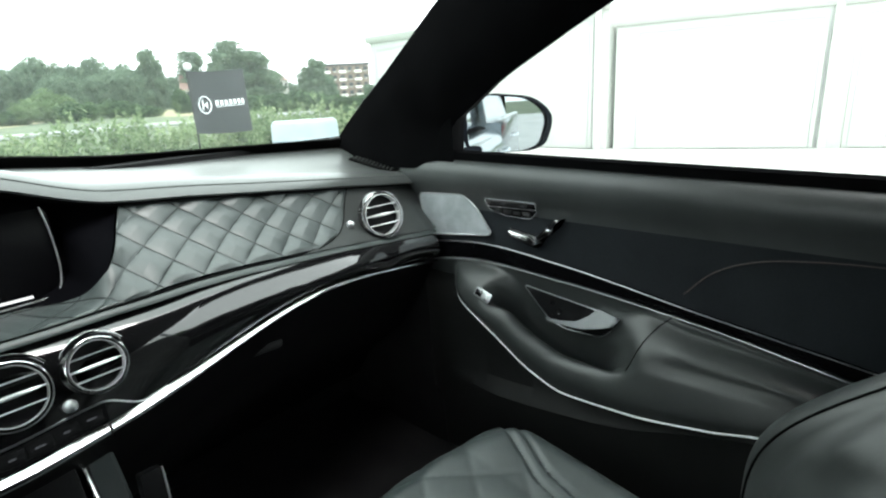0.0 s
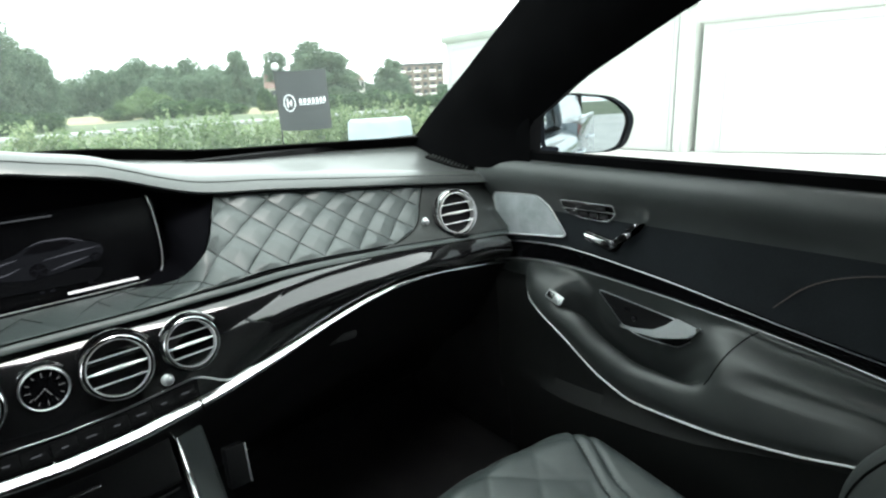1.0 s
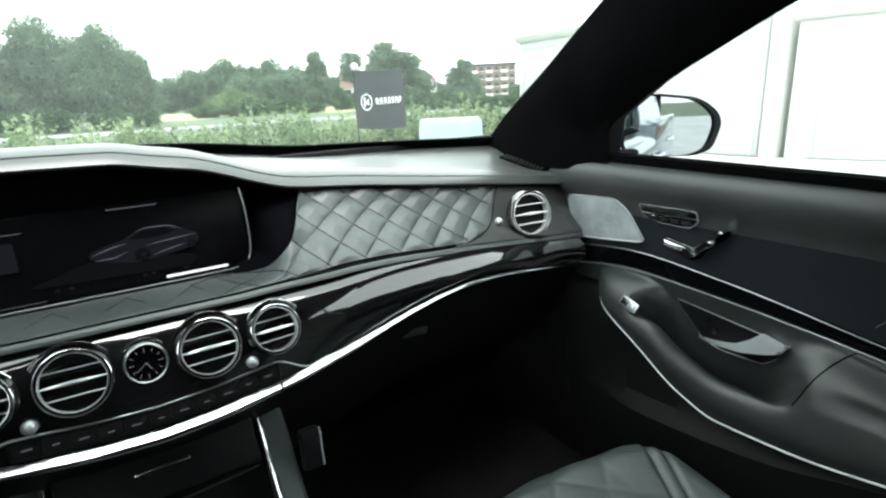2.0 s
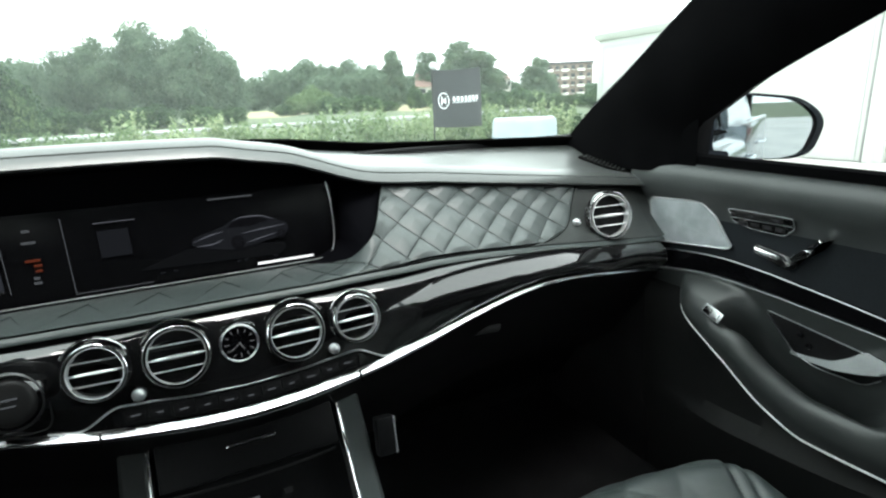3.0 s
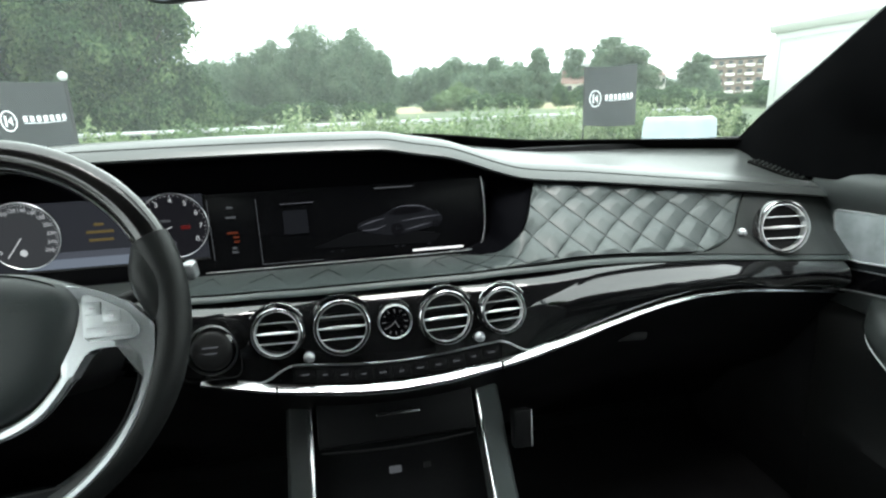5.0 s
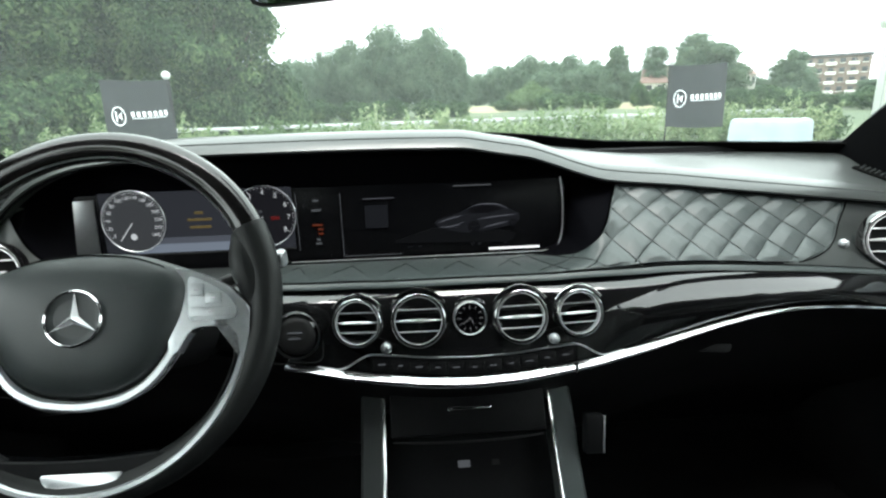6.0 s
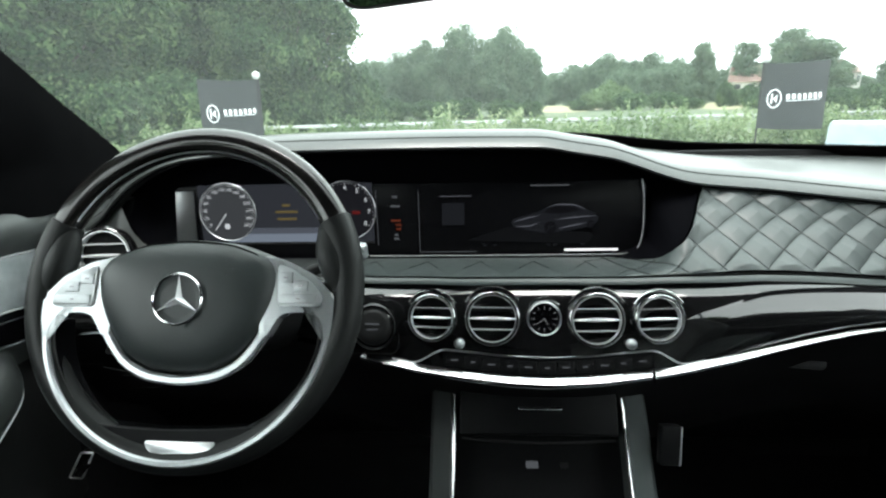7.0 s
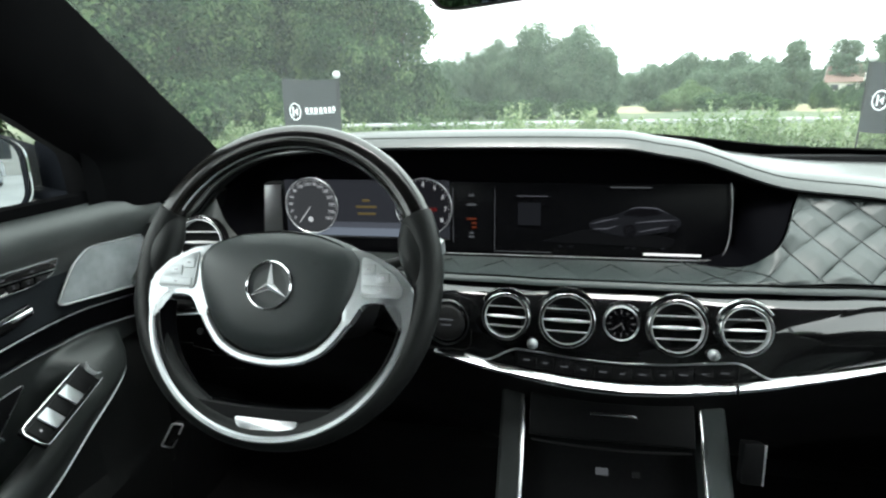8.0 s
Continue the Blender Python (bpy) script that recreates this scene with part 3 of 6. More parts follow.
m = facing(piano_at(-0.218, 0.838, 0.003), FACE)
start = part("start_button", lathe([(0.0001, 0.0050), (0.008, 0.0049), (0.015, 0.0043), (0.019, 0.0034), (0.0215, 0.002), (0.023, 0.0), (0.0245, -0.004)], 36, m), PLASTIC, dash, "round dark start button")
part("button_ring", lathe([(0.0268, -0.004), (0.0280, 0.002), (0.0296, -0.004)], 36, m), SATIN, start)
part("button_symbol", box(0.018, 0.0022, 0.0006, 0, m @ pose(0, 0.004, 0.0052)), DIM, start)
part("button_symbol", box(0.014, 0.0018, 0.0006, 0, m @ pose(0, -0.003, 0.0052)), DIM, start)
frame_line = rounded([(-0.034, -0.034), (0.032, -0.034), (0.032, 0.022), (-0.034, 0.022)], 0.012)
part("button_frame", sweep([m @ Vector((u, v, -0.002)) for u, v in frame_line], circle(0.0007, 6), up=FACE, closed=True), PLASTIC, start)

def ease_in(q):
    return q * q * (3 - 2 * q)


# row of switches above the chrome strip
ridge_ease = lambda x: ease_in(min(1.0, max(0.0, (abs(x) - 0.125) / 0.048)))
ridge = [piano_at(x, strip_z(abs(x)) + 0.0285 - 0.0240 * ridge_ease(x), 0.001) for x in spread(-0.195, 0.195, 70)]
part("switch_edge", sweep(ridge, circle(0.0012, 8)), SATIN, dash, "thin satin edge over the switches")
rows = [[piano_at(x, strip_z(abs(x)) + h, 0.0015) for h in (0.007, 0.012, 0.018, 0.0265)] for x in spread(-0.130, 0.130, 40)]
part("switch_panel", loft(rows), GLOSS_PLASTIC, dash, "dull black strip that holds the switches")
for k in range(11):
    x = -0.115 + 0.023 * k
    p = piano_at(x, strip_z(abs(x)) + 0.0170, 0.0012)
    sw = part("switch", box(0.0215, 0.014, 0.003, 0.0006, facing(p, (0, -1, 0.42))), GLOSS_PLASTIC, dash)
    part("switch_symbol", box(0.006 if k % 2 else 0.009, 0.0018, 0.0005, 0, facing(p, (0, -1, 0.42)) @ pose(0, 0, 0.0017)), DIM, sw)

# slotted grille on the dash top, at each end
for s in (-1, 1):
    gm = facing((s * 0.772, 1.160, 0.9545), (0, -0.20, 1), (0, 1, 0)) @ pose(0, 0, 0, 0, 0, s * -84)
    g = part("defroster_grille", prism(rounded([(-0.064, -0.014), (0.064, -0.014), (0.064, 0.014), (-0.064, 0.014)], 0.008), 0.004, 0.0015, gm), RUBBER, dash, "black slotted vent grille")
    for k in range(11):
        part("grille_slat", box(0.0024, 0.024, 0.004, 0.0008, gm @ pose(-0.052 + 0.0104 * k, 0, 0.005, 0, 0, 25)), LEATHER, g)


# ---- car: screens ----
SY = 1.044


def on_screen(x, z, w, h, mat, name, parent, out=0.0015, bevel=0.0, rot=0.0):
    return part(name, box(w, h, 0.001, bevel, facing((x, SY - out, z), (0, -1, 0.02)) @ pose(0, 0, 0, 0, 0, rot)), mat, parent)


screens = thing("instrument_screens", "wide black instrument display with dials and a centre screen", "display")
glass = part("screen_glass", prism(rounded([(-0.352, -0.056), (0.356, -0.056), (0.356, 0.060), (-0.352, 0.060)], 0.012), 0.006, 0.002, facing((-0.198, SY + 0.006, 0.936), (0, -1, 0.02))), SCREEN, screens, "dark glass of the display")
bezel = [(0.150, SY - 0.004, 0.998), (0.1545, SY - 0.005, 0.965), (0.1555, SY - 0.006, 0.930), (0.153, SY - 0.007, 0.907), (0.146, SY - 0.009, 0.8930), (0.128, SY - 0.010, 0.8880), (0.05, SY - 0.010, 0.8872), (-0.25, SY - 0.010, 0.8870)]
part("chrome_bezel", sweep(smooth_path(bezel, 60), circle(0.0011, 8), up=(0, -1, 0)), SILVER, screens, "thin chrome bezel")
part("side_plate", prism([(-0.014, -0.040), (0.016, -0.040), (0.020, 0.041), (-0.006, 0.041)], 0.004, 0.0015, facing((-0.540, SY - 0.002, 0.948), (0.25, -1, 0.02))), SATIN, screens, "satin silver plate at the display's end")
on_screen(-0.378, 0.952, 0.27, 0.092, INFO, "display_picture", screens, 0.001)
# two glowing strips imitate the glare along the foot of the display
on_screen(-0.378, 0.9265, 0.190, 0.009, INFO_HALF_GLARE, "display_glare", screens, 0.0024)
on_screen(-0.378, 0.9155, 0.190, 0.013, INFO_GLARE, "display_glare", screens, 0.0026)
on_screen(-0.378, 0.907, 0.27, 0.003, PLASTIC, "display_edge", screens, 0.002)


def gauge(x, z, r, face, numbers, size, needle):
    m = facing((x, SY - 0.0036, z), (0, -1, 0.02))
    g = part("gauge", lathe([(0.0001, 0.0), (r, 0.0)], 48, m), face, screens, "round dial with pale numerals")
    part("gauge_ring", lathe([(r * 0.985, 0.0004), (r, 0.0010), (r * 1.018, 0.0004)], 48, m), SILVER, g)
    span, n = 250, len(numbers)
    for k, word in enumerate(numbers):
        a = radians(215 - span * k / (n - 1))
        letters(word, size, m @ pose(0.78 * r * math.cos(a), 0.78 * r * math.sin(a), 0.0012), MARK, g)
    for k in range(4 * (n - 1) + 1):
        a = 215 - span * k / (4 * (n - 1))
        ln = r * (0.07 if k % 4 == 0 else 0.04)
        part("tick", box(ln, 0.0006, 0.0004, 0, m @ pose(0, 0, 0.001, 0, 0, a) @ pose(r * 0.95 - ln / 2, 0, 0)), MARK, g)
    part("needle", box(r * 0.72, 0.0012, 0.0006, 0, m @ pose(0, 0, 0.0016, 0, 0, needle) @ pose(r * 0.42, 0, 0)), MARK, g)
    return g


g = gauge(-0.468, 0.957, 0.0445, DIAL_GREY, [str(20 * k) for k in range(14)], 0.0070, 232)
part("symbol", lathe([(0.0001, 0.001), (0.0046, 0.001)], 20, facing((-0.470, SY - 0.0048, 0.935), (0, -1, 0.02))), MARK, g)
g = gauge(-0.283, 0.957, 0.0445, DIAL_DARK, [str(k) for k in range(9)], 0.010, 205)
on_screen(-0.268, 0.954, 0.012, 0.005, RED, "symbol", g, 0.0052)
on_screen(-0.296, 0.964, 0.020, 0.003, DIM, "symbol", g, 0.0052)
on_screen(-0.288, 0.932, 0.010, 0.006, DIM, "symbol", g, 0.0052)
for z, w in ((0.966, 0.012), (0.956, 0.034), (0.945, 0.030)):
    on_screen(-0.376, z, w, 0.0035, AMBER, "message_bar", screens, 0.0026)
for z, w, mat in ((0.976, 0.008, DIM), (0.962, 0.014, DIM), (0.940, 0.015, ORANGE), (0.9335, 0.008, ORANGE), (0.927, 0.007, ORANGE), (0.918, 0.006, DIM), (0.912, 0.008, DIM)):
    on_screen(-0.209 + 0.004 * (mat is ORANGE and w < 0.01), z, w, 0.0030, mat, "warning_symbol", screens)
on_screen(-0.2375, 0.945, 0.0008, 0.085, DIM, "divider", screens)
on_screen(-0.1735, 0.938, 0.0008, 0.096, DIM, "divider", screens)
on_screen(-0.130, 0.8905, 0.085, 0.0009, DIM, "divider", screens)
on_screen(0.083, 0.8925, 0.078, 0.0032, WHITE_LINE, "page_bar", screens)
on_screen(0.020, 0.990, 0.056, 0.0018, DIM, "title_bar", screens)
on_screen(-0.122, 0.949, 0.034, 0.034, CAR_PICTURE, "picture_tile", screens)
on_screen(-0.118, 0.976, 0.046, 0.001, CAR_SHINE, "tile_edge", screens)
pm = facing((0.028, SY - 0.0015, 0.938), (0, -1, 0.02))
body = [(-0.0645, -0.006), (-0.062, 0.002), (-0.046, 0.007), (-0.025, 0.012), (-0.010, 0.0205), (0.004, 0.0240), (0.025, 0.0235), (0.045, 0.0160), (0.0615, 0.0080), (0.064, 0.000), (0.058, -0.009), (0.040, -0.012), (0.010, -0.017), (-0.013, -0.020), (-0.048, -0.0135)]
pic = part("car_drawing", prism(rounded(body, 0.008, 3), 0.0008, 0, pm), CAR_PICTURE, screens, "dim picture of a saloon car")
part("window_shape", prism(rounded([(-0.018, 0.0115), (-0.006, 0.0195), (0.008, 0.0220), (0.024, 0.0212), (0.038, 0.0150), (0.014, 0.0100)], 0.004, 3), 0.0004, 0, pm @ pose(0, 0, 0.0009)), CAR_DARK, pic)
for x, z, r in ((-0.006, -0.0105, 0.0090), (0.053, -0.0065, 0.0060)):
    part("wheel_shape", lathe([(0.0001, 0), (r, 0)], 18, pm @ pose(x, z, 0.0012)), CAR_DARK, pic)
    for a in range(0, 360, 72):
        part("spoke_mark", box(r * 0.75, 0.0012, 0.0003, 0, pm @ pose(x, z, 0.0016, 0, 0, a + 18) @ pose(r * 0.42, 0, 0)), CAR_PICTURE, pic)
for pts in ([(-0.010, 0.0200), (0.004, 0.0236), (0.025, 0.0230), (0.045, 0.0156)], [(0.000, 0.001), (0.026, 0.0040), (0.060, 0.0065)], [(-0.060, -0.002), (-0.04, 0.004), (-0.022, 0.0075)], [(-0.058, -0.009), (-0.04, -0.0085), (-0.022, -0.003)], [(0.006, -0.0125), (0.026, -0.008), (0.046, -0.004)]):
    part("shine_line", sweep([pm @ Vector((q.x, q.y, 0.0014)) for q in smooth_path([(a, b, 0) for a, b in pts], 20)], circle(0.0009, 6), up=(0, -1, 0), scale=lambda t: 0.2 + 0.8 * math.sin(math.pi * t)), CAR_SHINE, pic)
part("picture_floor", prism(rounded([(-0.130, -0.030), (0.050, -0.036), (0.060, -0.022), (0.0, -0.012), (-0.070, -0.010)], 0.006, 3), 0.0005, 0, pm @ pose(0, 0, -0.0006)), CAR_FLOOR, screens)
for x in (-0.075, -0.06, 0.02, 0.03, 0.07):
    on_screen(x, 0.9005, 0.005, 0.003, CAR_PICTURE, "menu_symbol", screens, 0.0016)


# ---- car: steering wheel ----
WC = Vector((-0.3735, 0.754, 0.929))
WM = facing(WC, (0.0, -math.cos(radians(25)), math.sin(radians(25)))) @ Matrix.Scale(1.015, 4)
wheel = thing("steering_wheel", "black leather and lacquered wood steering wheel with silver spokes", "steering wheel", m=WM)


def arc(r, a0, a1, w=0.0, n=48):
    return [Vector((r * math.cos(radians(a)), r * math.sin(radians(a)), w)) for a in spread(a0, a1, n)]


def band_at(a, inset=0.0):
    """The silver band runs along the hub side of the rim at the spokes and over its middle below."""
    r = 0.139 + 0.0215 * max(0.0, -math.sin(radians(a))) ** 0.7
    w = max(0.0085, 0.0145 * math.sqrt(max(0.0, 1 - ((r - 0.159) / 0.0155) ** 2)))
    r -= inset
    return Vector((r * math.cos(radians(a)), r * math.sin(radians(a)), w))


part("wood_rim", sweep(arc(0.1595, 27, 153), circle(0.0148, 16, 0.0135), up=(0, 0, 1)), WOOD, wheel, "glossy dark wood upper rim")
part("leather_rim", sweep(arc(0.1590, 153.5, 386.5, n=90), circle(0.0155, 16, 0.0145), up=(0, 0, 1), scale=lambda t: 1.0 + 0.10 * (max(0, 1 - t * 9) + max(0, 1 - (1 - t) * 9))), RIM_LEATHER, wheel, "black leather lower rim")
for a0, a1 in ((0, 26), (154, 180)):
    rest = [Vector((r * math.cos(radians(a)), r * math.sin(radians(a)), 0.002)) for a, r in ((a0 + (a1 - a0) * t, 0.1510 - 0.0050 * math.sin(math.pi * (t if a0 == 0 else 1 - t) ** 1.3)) for t in spread(0, 1, 30))]
    part("thumb_rest", sweep(rest, circle(0.0160, 14, 0.0150), up=(0, 0, 1), scale=lambda t: 0.55 + 0.45 * math.sin(math.pi * min(max(t, 0.04), 0.96))), RIM_LEATHER, wheel, "leather thumb rest")
for a in (153.2, 26.8):
    ring = sweep(arc(0.1595, a - 0.4, a + 0.4, n=3), circle(0.0162, 16, 0.0152), up=(0, 0, 1))
    part("rim_joint", ring, PLASTIC, wheel)
part("silver_band", sweep([band_at(a) for a in spread(192, 348, 110)], [(-0.0032, -0.004), (0.0032, -0.004), (0.0034, 0.0005), (0.0018, 0.0026), (-0.0018, 0.0026), (-0.0034, 0.0005)], up=(0, 0, 1)), SILVER, wheel, "bright silver inlay round the lower rim")
part("inner_line", sweep(arc(0.1468, 30, 150, 0.006, 60), circle(0.0010, 6), up=(0, 0, 1)), SATIN, wheel)
seg = [band_at(a, 0.0025).to_2d()[:] for a in spread(190, 350, 60)]
inner = [(p.x, max(p.y, -0.131 + 0.006 * (p.x / 0.09) ** 2)) for p in (band_at(a, 0.0075) for a in spread(349, 191, 60))]
part("lower_inlay", prism(seg + inner, 0.028, 0.002, pose(0, 0, -0.018)), SCREEN, wheel, "gloss black lower spoke")
part("inlay_edge", sweep([Vector((u, v, 0.0098)) for u, v in inner], circle(0.0008, 6)), PLASTIC, wheel)
part("name_plate", prism(rounded([(-0.034, 0.0058), (-0.0335, 0.0010), (-0.026, -0.0058), (0.0245, -0.0044), (0.033, 0.0007), (0.0345, 0.0052)], 0.002, 3), 0.004, 0.0012, pose(0.005, -0.1465, 0.0085, -4)), RING, wheel, "plain silver plate")
half = [(0.0, 0.054), (0.045, 0.050), (0.078, 0.038), (0.089, 0.022), (0.085, -0.004), (0.073, -0.030), (0.056, -0.054), (0.030, -0.068), (0.0, -0.071)]
outline = half + [(-u, v) for u, v in half[-2:0:-1]]


def shield(scale, h):
    """A domed cover: rings of the outline that shrink as they rise."""
    base = rounded(outline, 0.012, 4)
    steps = [(1.0, -0.02), (1.0, 0.0), (0.985, 0.007), (0.95, 0.012), (0.86, 0.016), (0.66, 0.0195), (0.35, 0.0215), (0.1, 0.022)]
    rows = [[(u * k * scale, (v + 0.004) * k * scale - 0.008, z * h) for u, v in base] for k, z in steps]
    return loft(rows, closed=True, caps=True)


hub = part("hub", shield(1.06, 1.25), COVER, wheel, "black leather airbag cover")
part("hub_seam", sweep([Vector((u * 0.93, v * 0.93, 0.0158)) for u, v in rounded(outline, 0.014, 4)], circle(0.0008, 6), up=(0, 0, 1), closed=True), RUBBER, hub)
part("hub_line", box(0.030, 0.0018, 0.001, 0.0003, pose(0.002, -0.046, 0.0215, 8)), PLASTIC, hub)
part("hub_mark", box(0.013, 0.006, 0.001, 0.0003, pose(0.050, 0.018, 0.0245, 0, 8)), COVER, hub)
em = pose(0.001, -0.0085, 0.0285)
emblem = part("emblem", lathe([(0.0230, -0.002), (0.0230, 0.002), (0.0240, 0.0032), (0.0252, 0.0020), (0.0256, -0.004)], 44, em), CHROME, wheel, "chrome ring with three arms")
part("emblem_bowl", lathe([(0.0001, -0.002), (0.015, -0.002), (0.0228, 0.0)], 36, em), COVER, emblem)
for a in (90, 210, 330):
    arm = bmesh.new()
    v = [arm.verts.new(p) for p in ((0.0, 0.0, 0.0042), (0.0, -0.0042, -0.001), (0.0232, 0.0, 0.0010), (0.0, 0.0042, -0.001))]
    for f in ((0, 1, 2), (0, 2, 3), (1, 3, 2)):
        arm.faces.new([v[i] for i in f])
    arm.transform(em @ pose(0, 0, 0, 0, 0, a))
    part("emblem_arm", arm, RING, emblem, smooth=0)

for s in (-1, 1):
    spoke = [(s * 0.078, 0.036), (s * 0.100, 0.030), (s * 0.128, 0.016), (s * 0.1475, -0.004), (s * 0.1475, -0.025), (s * 0.1435, -0.054), (s * 0.1372, -0.054), (s * 0.1383, -0.034), (s * 0.134, -0.0245), (s * 0.122, -0.0205), (s * 0.106, -0.020), (s * 0.0985, -0.0215), (s * 0.0935, -0.0255), (s * 0.0900, -0.0310), (s * 0.0860, -0.0380), (s * 0.0815, -0.0455), (s * 0.0750, -0.0440), (s * 0.074, -0.010)]
    sp = part("spoke", prism(rounded(spoke if s > 0 else spoke[::-1], 0.004, 3), 0.016, 0.003, pose(0, 0, -0.003), 3), SILVER, wheel, "satin silver spoke with switches")
    pad = rounded([(s * 0.092, 0.027), (s * 0.106, 0.022), (s * 0.128, 0.008), (s * 0.137, -0.006), (s * 0.135, -0.0145), (s * 0.094, -0.0145)][::s], 0.005, 4)
    sw = part("switch_pad", prism(pad, 0.005, 0.0018, pose(0, 0, 0.0105)), SILVER_DARK, sp)
    for u, v, w, h in ((0.101, 0.013, 0.013, 0.011), (0.116, 0.005, 0.014, 0.010), (0.114, -0.0075, 0.036, 0.009)):
        part("button", box(w, h, 0.0024, 0.0010, pose(s * u, v, 0.0158)), SILVER_DARK, sw)
    for u, v in ((0.101, 0.013), (0.116, 0.005), (0.114, -0.0075)):
        part("button_symbol", box(0.004, 0.0016, 0.0006, 0, pose(s * u, v, 0.0178)), MARK, sw)
band = smooth_path([(s * u, v, 0.0083) for s, u, v in ((-1, 0.091, -0.016), (-1, 0.085, -0.029), (-1, 0.073, -0.050), (-1, 0.055, -0.070), (-1, 0.028, -0.082), (1, 0.0, -0.085), (1, 0.028, -0.082), (1, 0.055, -0.070), (1, 0.073, -0.050), (1, 0.085, -0.029), (1, 0.091, -0.016))], 60)
part("silver_bow", sweep(band, [(-0.0045, -0.006), (0.0045, -0.006), (0.005, 0.002), (0.0025, 0.0045), (-0.0025, 0.0045), (-0.005, 0.002)], up=(0, 0, 1)), SILVER, wheel, "satin silver bow under the hub")
part("column_shroud", lathe([(0.058, -0.21), (0.062, -0.12), (0.058, -0.04), (0.05, -0.012), (0.0001, -0.012)], 28), PLASTIC, wheel, "black steering column shroud")

stalk = thing("gear_stalk", "black column stalk with a silver tip beside the steering wheel", "stalk")
part("arm", sweep(smooth_path([(-0.330, 0.852, 0.905), (-0.285, 0.862, 0.918), (-0.232, 0.878, 0.934)], 14), circle(0.0072, 12)), PLASTIC, stalk)
part("tip", box(0.013, 0.015, 0.021, 0.005, pose(-0.226, 0.880, 0.937, 12, 0, -12), 3), SILVER, stalk, "satin silver end cap")
stalk = thing("column_lever", "black lever behind the steering wheel", "stalk")
part("arm", sweep(smooth_path([(-0.42, 0.862, 0.885), (-0.48, 0.858, 0.876), (-0.515, 0.855, 0.868)], 12), circle(0.0065, 10)), PLASTIC, stalk)
part("tip", lathe([(0.0001, 0.012), (0.007, 0.011), (0.009, 0.0), (0.006, -0.010)], 16, facing((-0.516, 0.855, 0.868), (-1, 0, -0.2))), CHROME, stalk)

# ---- car: centre console ----
console = thing("center_console", "black console with satin rails and chrome edges below the dash", "console")
for x, s in ((-0.1335, -1), (0.1175, 1)):
    line = smooth_path([(x, 0.935, 0.752), (x, 0.895, 0.714), (x, 0.826, 0.634), (x, 0.76, 0.585), (x, 0.62, 0.555), (x, 0.25, 0.550)], 50)
    # matching rails: the left's weaker light is imitated with a darker leather
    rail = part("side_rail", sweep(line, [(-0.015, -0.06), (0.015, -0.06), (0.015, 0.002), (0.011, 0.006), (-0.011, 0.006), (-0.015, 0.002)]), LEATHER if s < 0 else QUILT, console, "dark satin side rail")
    part("chrome_edge", sweep([p + Vector((-s * 0.0155, 0, 0.004)) for p in line], circle(0.0022, 8)), CHROME, rail, "bright chrome edge")
part("tray", loft([[(x, 0.935, 0.740), (x, 0.925, 0.700), (x, 0.900, 0.665), (x, 0.850, 0.600), (x, 0.79, 0.550), (x, 0.60, 0.520), (x, 0.2, 0.515)] for x in (-0.120, -0.04, 0.03, 0.104)]), GLOSS_PLASTIC, console, "black tray")
lid = part("tray_lid", box(0.205, 0.055, 0.012, 0.004, facing((-0.008, 0.888, 0.712), (0, -1, 0.60))), GLOSS_PLASTIC, console, "dull black flap")
part("lid_handle", box(0.055, 0.004, 0.004, 0.0012, facing((-0.008, 0.868, 0.731), (0, -1, 0.60)) @ pose(0, 0, 0.004)), CHROME, lid, "thin chrome pull")
part("lid_edge", sweep([Vector((x, 0.872 - 0.008 * (1 - ((x + 0.008) / 0.1) ** 2), 0.684)) for x in spread(-0.107, 0.090, 24)], circle(0.0014, 6)), PLASTIC, lid)
part("label", box(0.016, 0.009, 0.001, 0, facing((-0.016, 0.868, 0.648), (0, -1, 0.8))), DIM, console, "small pale label")
part("label", box(0.010, 0.007, 0.001, 0, facing((0.026, 0.868, 0.648), (0, -1, 0.8))), PLASTIC, console)
box_m = pose(0.1485, 0.850, 0.695, -14, 4, 4)
pocket = solo("foot_pedal_pad", box(0.024, 0.016, 0.050, 0.004, box_m), GLOSS_PLASTIC, "small black pad with a bright edge beside the console", "pad")
part("edge", box(0.0022, 0.004, 0.048, 0.0008, box_m @ pose(0.0125, -0.006, 0)), SILVER, pocket)


# ---- car: doors ----
strip_top = curve((-0.4, 0.66), (0.0, 0.700), (0.29, 0.740), (0.473, 0.765), (0.707, 0.800), (0.879, 0.8145), (0.98, 0.807), (1.05, 0.797))
strip_low = curve((-0.4, 0.60), (0.0, 0.665), (0.299, 0.717), (0.472, 0.746), (0.707, 0.769), (0.881, 0.7775), (0.98, 0.768), (1.05, 0.752))
arm_z = curve((-0.4, 0.64), (0.0, 0.64), (0.36, 0.632), (0.443, 0.612), (0.569, 0.592), (0.671, 0.588), (0.739, 0.608), (0.826, 0.661), (0.911, 0.709), (0.955, 0.735), (1.05, 0.735))
arm_out = curve((-0.4, 1.0), (0.80, 1.0), (0.87, 0.97), (0.905, 0.88), (0.930, 0.62), (0.945, 0.34), (0.958, 0.08), (0.97, 0.0), (1.05, 0.0))
pocket_z = curve((-0.4, 0.60), (0.377, 0.600), (0.493, 0.572), (0.593, 0.541), (0.693, 0.524), (0.82, 0.511), (0.967, 0.504), (1.08, 0.496))


def ease(t):
    t = min(max(t, 0.0), 1.0)
    return t * t * (3 - 2 * t)


